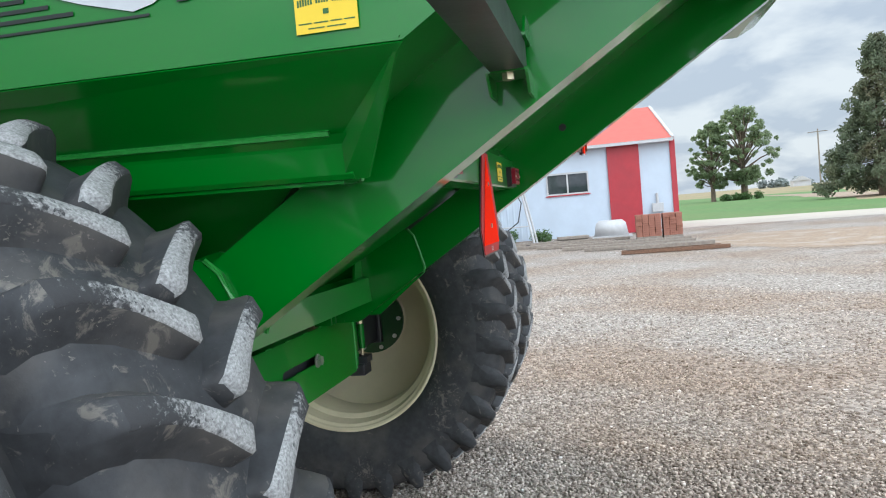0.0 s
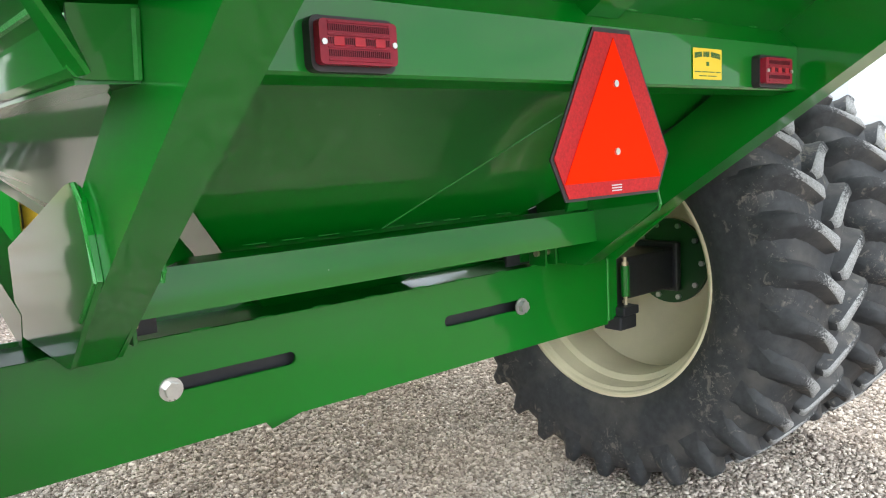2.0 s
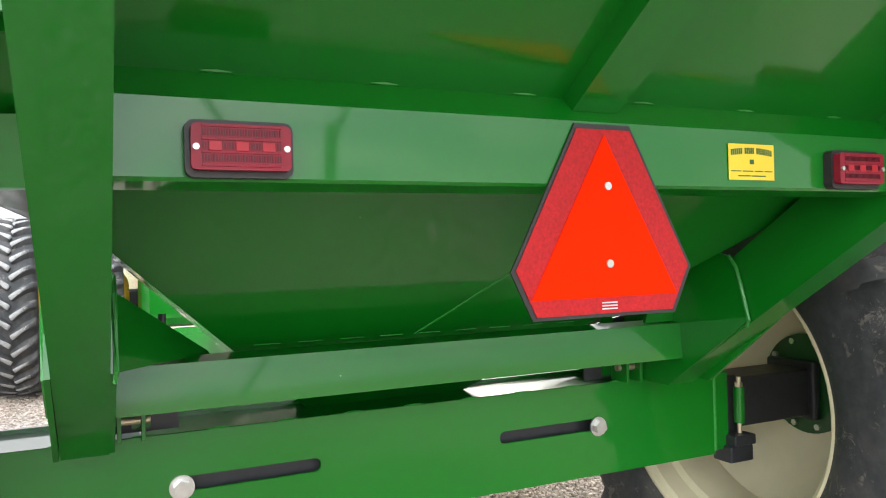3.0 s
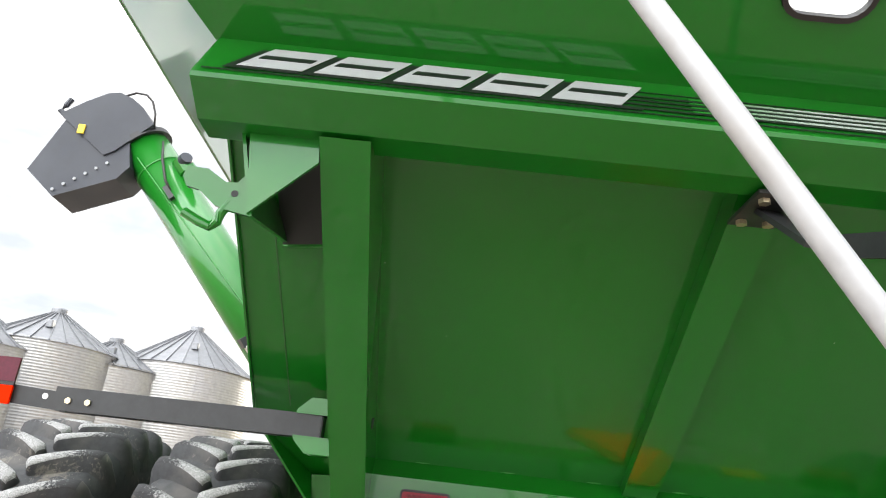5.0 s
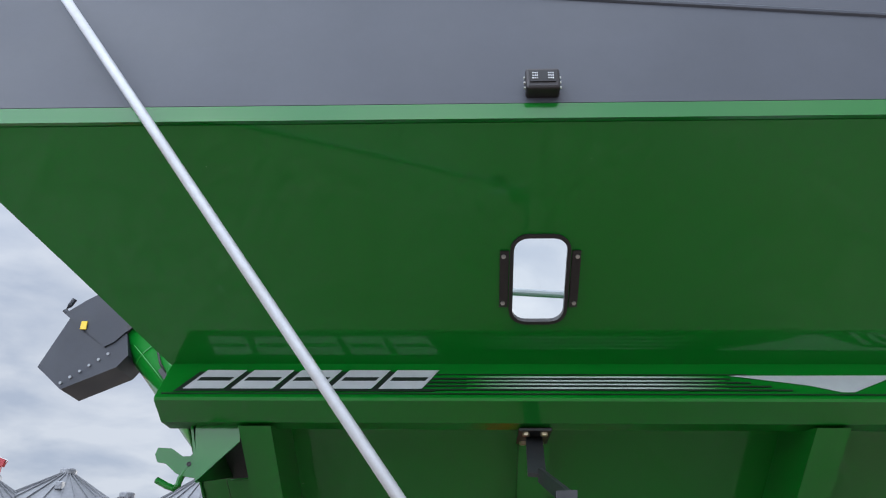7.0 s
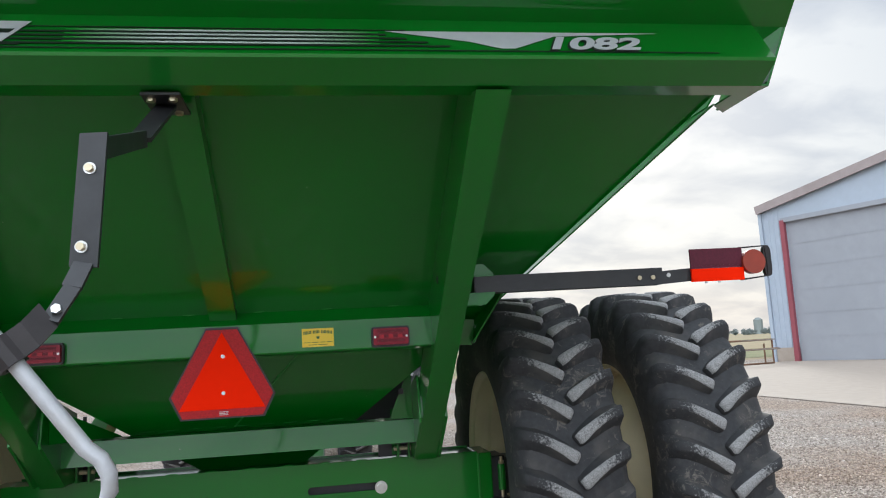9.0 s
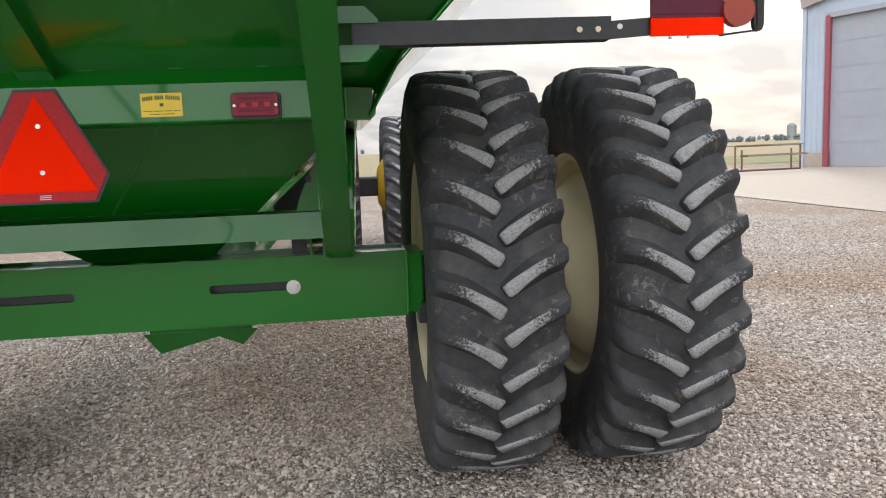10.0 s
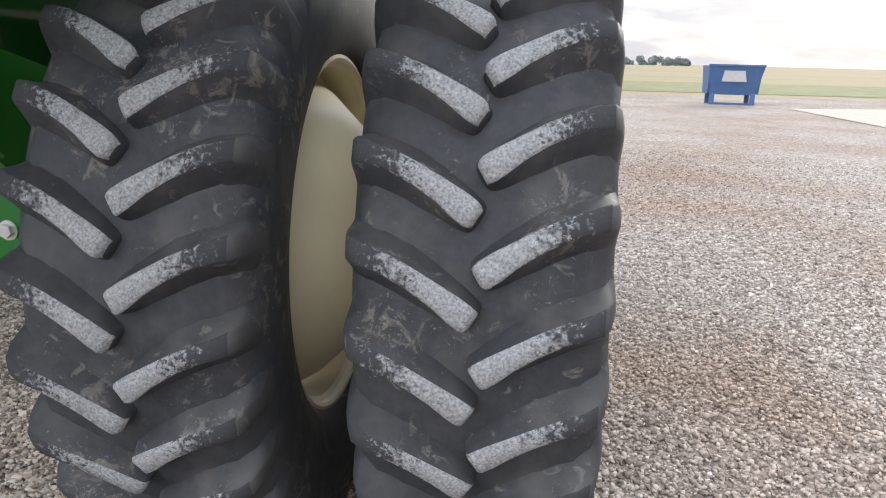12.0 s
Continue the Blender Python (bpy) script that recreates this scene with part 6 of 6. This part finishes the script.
bin_at(-28.3, 41.0, 3.9, 8.0, 10.35, "galvanised steel grain bin beside the barn")

# white barn with red trim
barn = thing("barn", (-26, 34, 0), "white ribbed steel barn with dark red trim", "barn")
c0, c1 = (-21.2, 30.0), (-33.2, 30.0)
H0, H1 = 8.75, 13.1
part("wall", plate([(c0[0], c0[1], 0), (c0[0], c0[1], H0), (c1[0], c1[1], H1), (c1[0], c1[1], 0)], 0.15), M["barnsteel"], barn)
part("wall_rib", ribs(bmesh.new(), (c0[0], c0[1] - 0.09), (c1[0], c1[1] - 0.09), 0.0, lambda f: H0 + (H1 - H0) * f, 0.34, 0.10, (0, -1)), M["barnsteel"], barn)
part("rake_trim", beam((c0[0] + 0.3, c0[1] - 0.15, H0 - 0.05), (c1[0], c1[1] - 0.15, H1), 0.2, 0.32), M["redsteel"], barn, "dark red rake trim")
part("corner_trim", beam((c0[0], c0[1] - 0.12, 0), (c0[0], c0[1] - 0.12, H0), 0.24, 0.24, up=(0, 1, 0)), M["redsteel"], barn)
part("roof", plate([(c0[0] + 0.4, c0[1] - 0.2, H0 + 0.05), (c1[0], c1[1] - 0.2, H1 + 0.08), (c1[0] - 9, c1[1] + 12, H1 + 0.08), (c0[0] - 8.6, c0[1] + 12, H0 + 0.05)], 0.12), M["galv"], barn)
part("end_wall", plate([(c0[0], c0[1], 0), (c0[0] - 9, c0[1] + 12, 0), (c0[0] - 9, c0[1] + 12, H0), (c0[0], c0[1], H0)], 0.15), M["whitesteel"], barn)


# trees
def leaf_cloud(centres, count, size, seed, squash=1.0):
    rng = np.random.default_rng(seed)
    c = np.array([p for p, r in centres], float)
    r = np.array([r for p, r in centres], float)
    pick = rng.choice(len(c), count, p=r ** 2 / (r ** 2).sum())
    d = rng.normal(size=(count, 3))
    d /= np.linalg.norm(d, axis=1, keepdims=True)
    pos = c[pick] + d * (r[pick] * rng.uniform(0.35, 1.08, count))[:, None] * np.array([1, 1, squash])
    u = rng.normal(size=(count, 3))
    u /= np.linalg.norm(u, axis=1, keepdims=True)
    v = np.cross(u, rng.normal(size=(count, 3)))
    v /= np.linalg.norm(v, axis=1, keepdims=True)
    s = size * rng.uniform(0.6, 1.4, (count, 1))
    verts = np.stack([pos - u * s, pos + v * s * 0.5, pos + u * s, pos - v * s * 0.5], 1).reshape(-1, 3)
    me = bpy.data.meshes.new("leaves")
    me.vertices.add(len(verts))
    me.vertices.foreach_set("co", verts.ravel())
    me.loops.add(len(verts))
    me.loops.foreach_set("vertex_index", np.arange(len(verts)))
    me.polygons.add(count)
    me.polygons.foreach_set("loop_start", np.arange(count) * 4)
    me.update(calc_edges=True)
    return me


def tree(name, x, y, height, crown_r, trunk_r, label, seed, conifer=False, leaves=24000):
    rng = random.Random(seed)
    ob = thing(name, (x, y, 0), label, "tree")
    bm = bmesh.new()
    tube([(x, y, 0), (x + 0.1, y, height * 0.25), (x, y + 0.1, height * 0.55), (x, y, height * 0.92)], [trunk_r, trunk_r * 0.8, trunk_r * 0.5, 0.04], 9, bm)
    clumps = []
    if conifer:
        n = 70
        for k in range(n):
            f = k / n
            z = height * (0.10 + 0.88 * f)
            rr = crown_r * (1 - f) ** 0.95 + 0.2
            for j in range(max(2, int(5 * (1 - f)) + 1)):
                a = rng.uniform(0, math.tau)
                reach = rr * rng.uniform(0.45, 1.05)
                q = (x + reach * math.cos(a), y + reach * math.sin(a), z - reach * 0.15)
                clumps.append((q, rng.uniform(0.4, 1.0)))
                if j < 2:
                    tube([(x, y, z), q], [0.07, 0.02], 5, bm)
    else:
        for k in range(170):
            a, f = rng.uniform(0, math.tau), rng.uniform(0.0, 1.0)
            z = height * (0.17 + 0.80 * f)
            rr = crown_r * math.sin(math.pi * (0.16 + 0.76 * f)) * rng.uniform(0.25, 1.12)
            q = (x + rr * math.cos(a), y + rr * math.sin(a), z)
            clumps.append((q, rng.uniform(0.22, 0.72) * crown_r / 4.5))
            if k % 4 == 1:
                tube([(x, y, max(height * 0.2, z * 0.62)), ((x + q[0]) / 2, (y + q[1]) / 2, z * 0.85), q], [trunk_r * 0.35, trunk_r * 0.2, 0.03], 5, bm)
    part("trunk", bm, M["bark"], ob)
    cr = new("crown", leaf_cloud(clumps, 34000 if conifer else leaves, 0.16 if conifer else 0.15, seed, 0.8))
    cr.data.materials.append(M["conifer"] if conifer else M["leaf"])
    cr.parent = ob
    cr.matrix_parent_inverse = Matrix.Translation((-x, -y, 0))


tree("tree", 118, -16.1, 12.3, 3.4, 0.38, "green deciduous tree at the edge of the grass", 3)
tree("tree", 118, -20.6, 14.2, 4.7, 0.55, "large green deciduous tree at the edge of the grass", 4)
tree("conifer", 72, -24.6, 14.4, 4.9, 0.4, "dark green conifer with browned lower boughs", 5, True)
tree("tree", 62, 0.4, 11.0, 3.8, 0.4, "sparse browning tree behind the shed", 8, False, 2600)
shrub = thing("shrub", (114, -19.8, 0), "low green shrubs under the trees", "shrub")
cr = new("leaves", leaf_cloud([((114 + random.uniform(-1, 1), -19.3 + random.uniform(-2.6, 2.6), 0.45), random.uniform(0.4, 0.8)) for k in range(11)], 2200, 0.16, 11))
cr.data.materials.append(M["weed"])
cr.parent = shrub
cr.matrix_parent_inverse = Matrix.Translation((-114, 19.8, 0))
for k, (x, y, z, r) in enumerate(((31.6, 2.7, 0.3, 0.4), (31.8, 5.2, 0.4, 0.5), (32.3, 4.2, 0.3, 0.4))):
    w = new("weed_plant", leaf_cloud([((x + random.uniform(-r, r), y + random.uniform(-r, r), z * random.uniform(0.3, 1.3)), 0.28) for q in range(7)], 500, 0.07, 20 + k))
    w.data.materials.append(M["weed"])
    tagged(w, "green weeds growing along the shed wall", "weeds", "weeds by the shed", "stuff")

# utility pole
up = thing("utility_pole", (150, -39.3, 0), "wooden utility pole with one crossarm", "utility pole")
part("pole", tube([(150, -39.3, 0), (150, -39.3, 11.5)], [0.17, 0.12], 8), M["wood"], up)
part("crossarm", beam((149, -40.8, 11.0), (151, -37.8, 11.0), 0.12, 0.14), M["wood"], up)

# distance
def far_line(name, a, b, count, h, seed, label):
    rng = random.Random(seed)
    cs = []
    for k in range(count):
        f = rng.random()
        cs.append(((a[0] + (b[0] - a[0]) * f, a[1] + (b[1] - a[1]) * f, h * rng.uniform(0.2, 0.8)), h * rng.uniform(0.3, 0.6)))
    o = new(name, leaf_cloud(cs, count * 120, h * 0.16, seed))
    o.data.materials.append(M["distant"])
    tagged(o, label, "woods", "", "stuff")


far_line("far_woods", (300, 580), (350, 548), 40, 4, 31, "dark line of far trees on the horizon")
far_line("far_woods", (75, 790), (142, 778), 44, 7, 32, "dark line of far trees on the horizon")
far_line("far_woods", (760, -190), (820, -150), 16, 8, 33, "dark line of far trees on the horizon")
far_line("far_woods", (-400, 560), (60, 820), 30, 6, 34, "thin line of far trees on the horizon")
fb = thing("far_farmhouse", (600, -140, 0), "white farm buildings on the horizon", "house")
part("wall", box((595, -146, 0), (605, -134, 4)), M["plastic"], fb)
part("roof", prism_x([(-146.5, 4), (-140, 7.5), (-133.5, 4)], 594, 606), M["galv"], fb)
silo = thing("far_silo", (395, 640, 0), "small grey silo on the horizon", "silo")
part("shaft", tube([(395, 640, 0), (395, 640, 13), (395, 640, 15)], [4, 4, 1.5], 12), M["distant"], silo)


# loose gravel
def gravel(count, centre, reach, smin, smax, seed):
    """Crushed stones: small angular blocks, each with its own shape, turn and tone."""
    rng = np.random.default_rng(seed)
    cube = np.array([(x, y, z) for x in (-1, 1) for y in (-1, 1) for z in (-1, 1)], float)
    tris = np.array([(0, 1, 3), (0, 3, 2), (4, 6, 7), (4, 7, 5), (0, 4, 5), (0, 5, 1), (2, 3, 7), (2, 7, 6), (0, 2, 6), (0, 6, 4), (1, 5, 7), (1, 7, 3)])
    rad, phi = rng.beta(1.35, 1.15, count), rng.uniform(0, math.tau, count)
    xy = np.column_stack([centre[0] + reach[0] * rad * np.cos(phi), centre[1] + reach[1] * rad * np.sin(phi)])
    size = smin + (smax - smin) * rng.beta(1.4, 4.0, count)
    shape = rng.uniform(0.5, 1.2, (count, 1, 3)) * np.array([1, 1, 0.68])
    local = cube[None] * shape * rng.uniform(0.45, 1.0, (count, 8, 3)) * size[:, None, None]
    ang, tilt = rng.uniform(0, math.tau, (count, 1)), rng.uniform(-0.6, 0.6, (count, 1))
    lx, ly, lz = local[..., 0], local[..., 1], local[..., 2]
    lx, lz = lx * np.cos(tilt) - lz * np.sin(tilt), lx * np.sin(tilt) + lz * np.cos(tilt)
    wx = lx * np.cos(ang) - ly * np.sin(ang) + xy[:, :1]
    wy = lx * np.sin(ang) + ly * np.cos(ang) + xy[:, 1:]
    wz = lz + (size * rng.uniform(0.1, 0.65, count))[:, None] - 0.004
    verts = np.stack([wx, wy, wz], -1).reshape(-1, 3)
    fc = (tris[None] + (np.arange(count) * 8)[:, None, None]).reshape(-1, 3)
    me = bpy.data.meshes.new("gravel_stones")
    me.vertices.add(len(verts))
    me.vertices.foreach_set("co", verts.ravel())
    me.loops.add(fc.size)
    me.loops.foreach_set("vertex_index", fc.ravel())
    me.polygons.add(len(fc))
    me.polygons.foreach_set("loop_start", np.arange(len(fc)) * 3)
    me.update(calc_edges=True)
    me.materials.append(M["stones"])
    tagged(new("gravel_stones", me), "loose pale crushed limestone gravel stones", "gravel", "", "stuff")


gravel(125000, (1.4, 1.5), (4.2, 3.8), 0.005, 0.020, 7)
gravel(80000, (5.0, 4.0), (8.0, 9.0), 0.007, 0.023, 8)
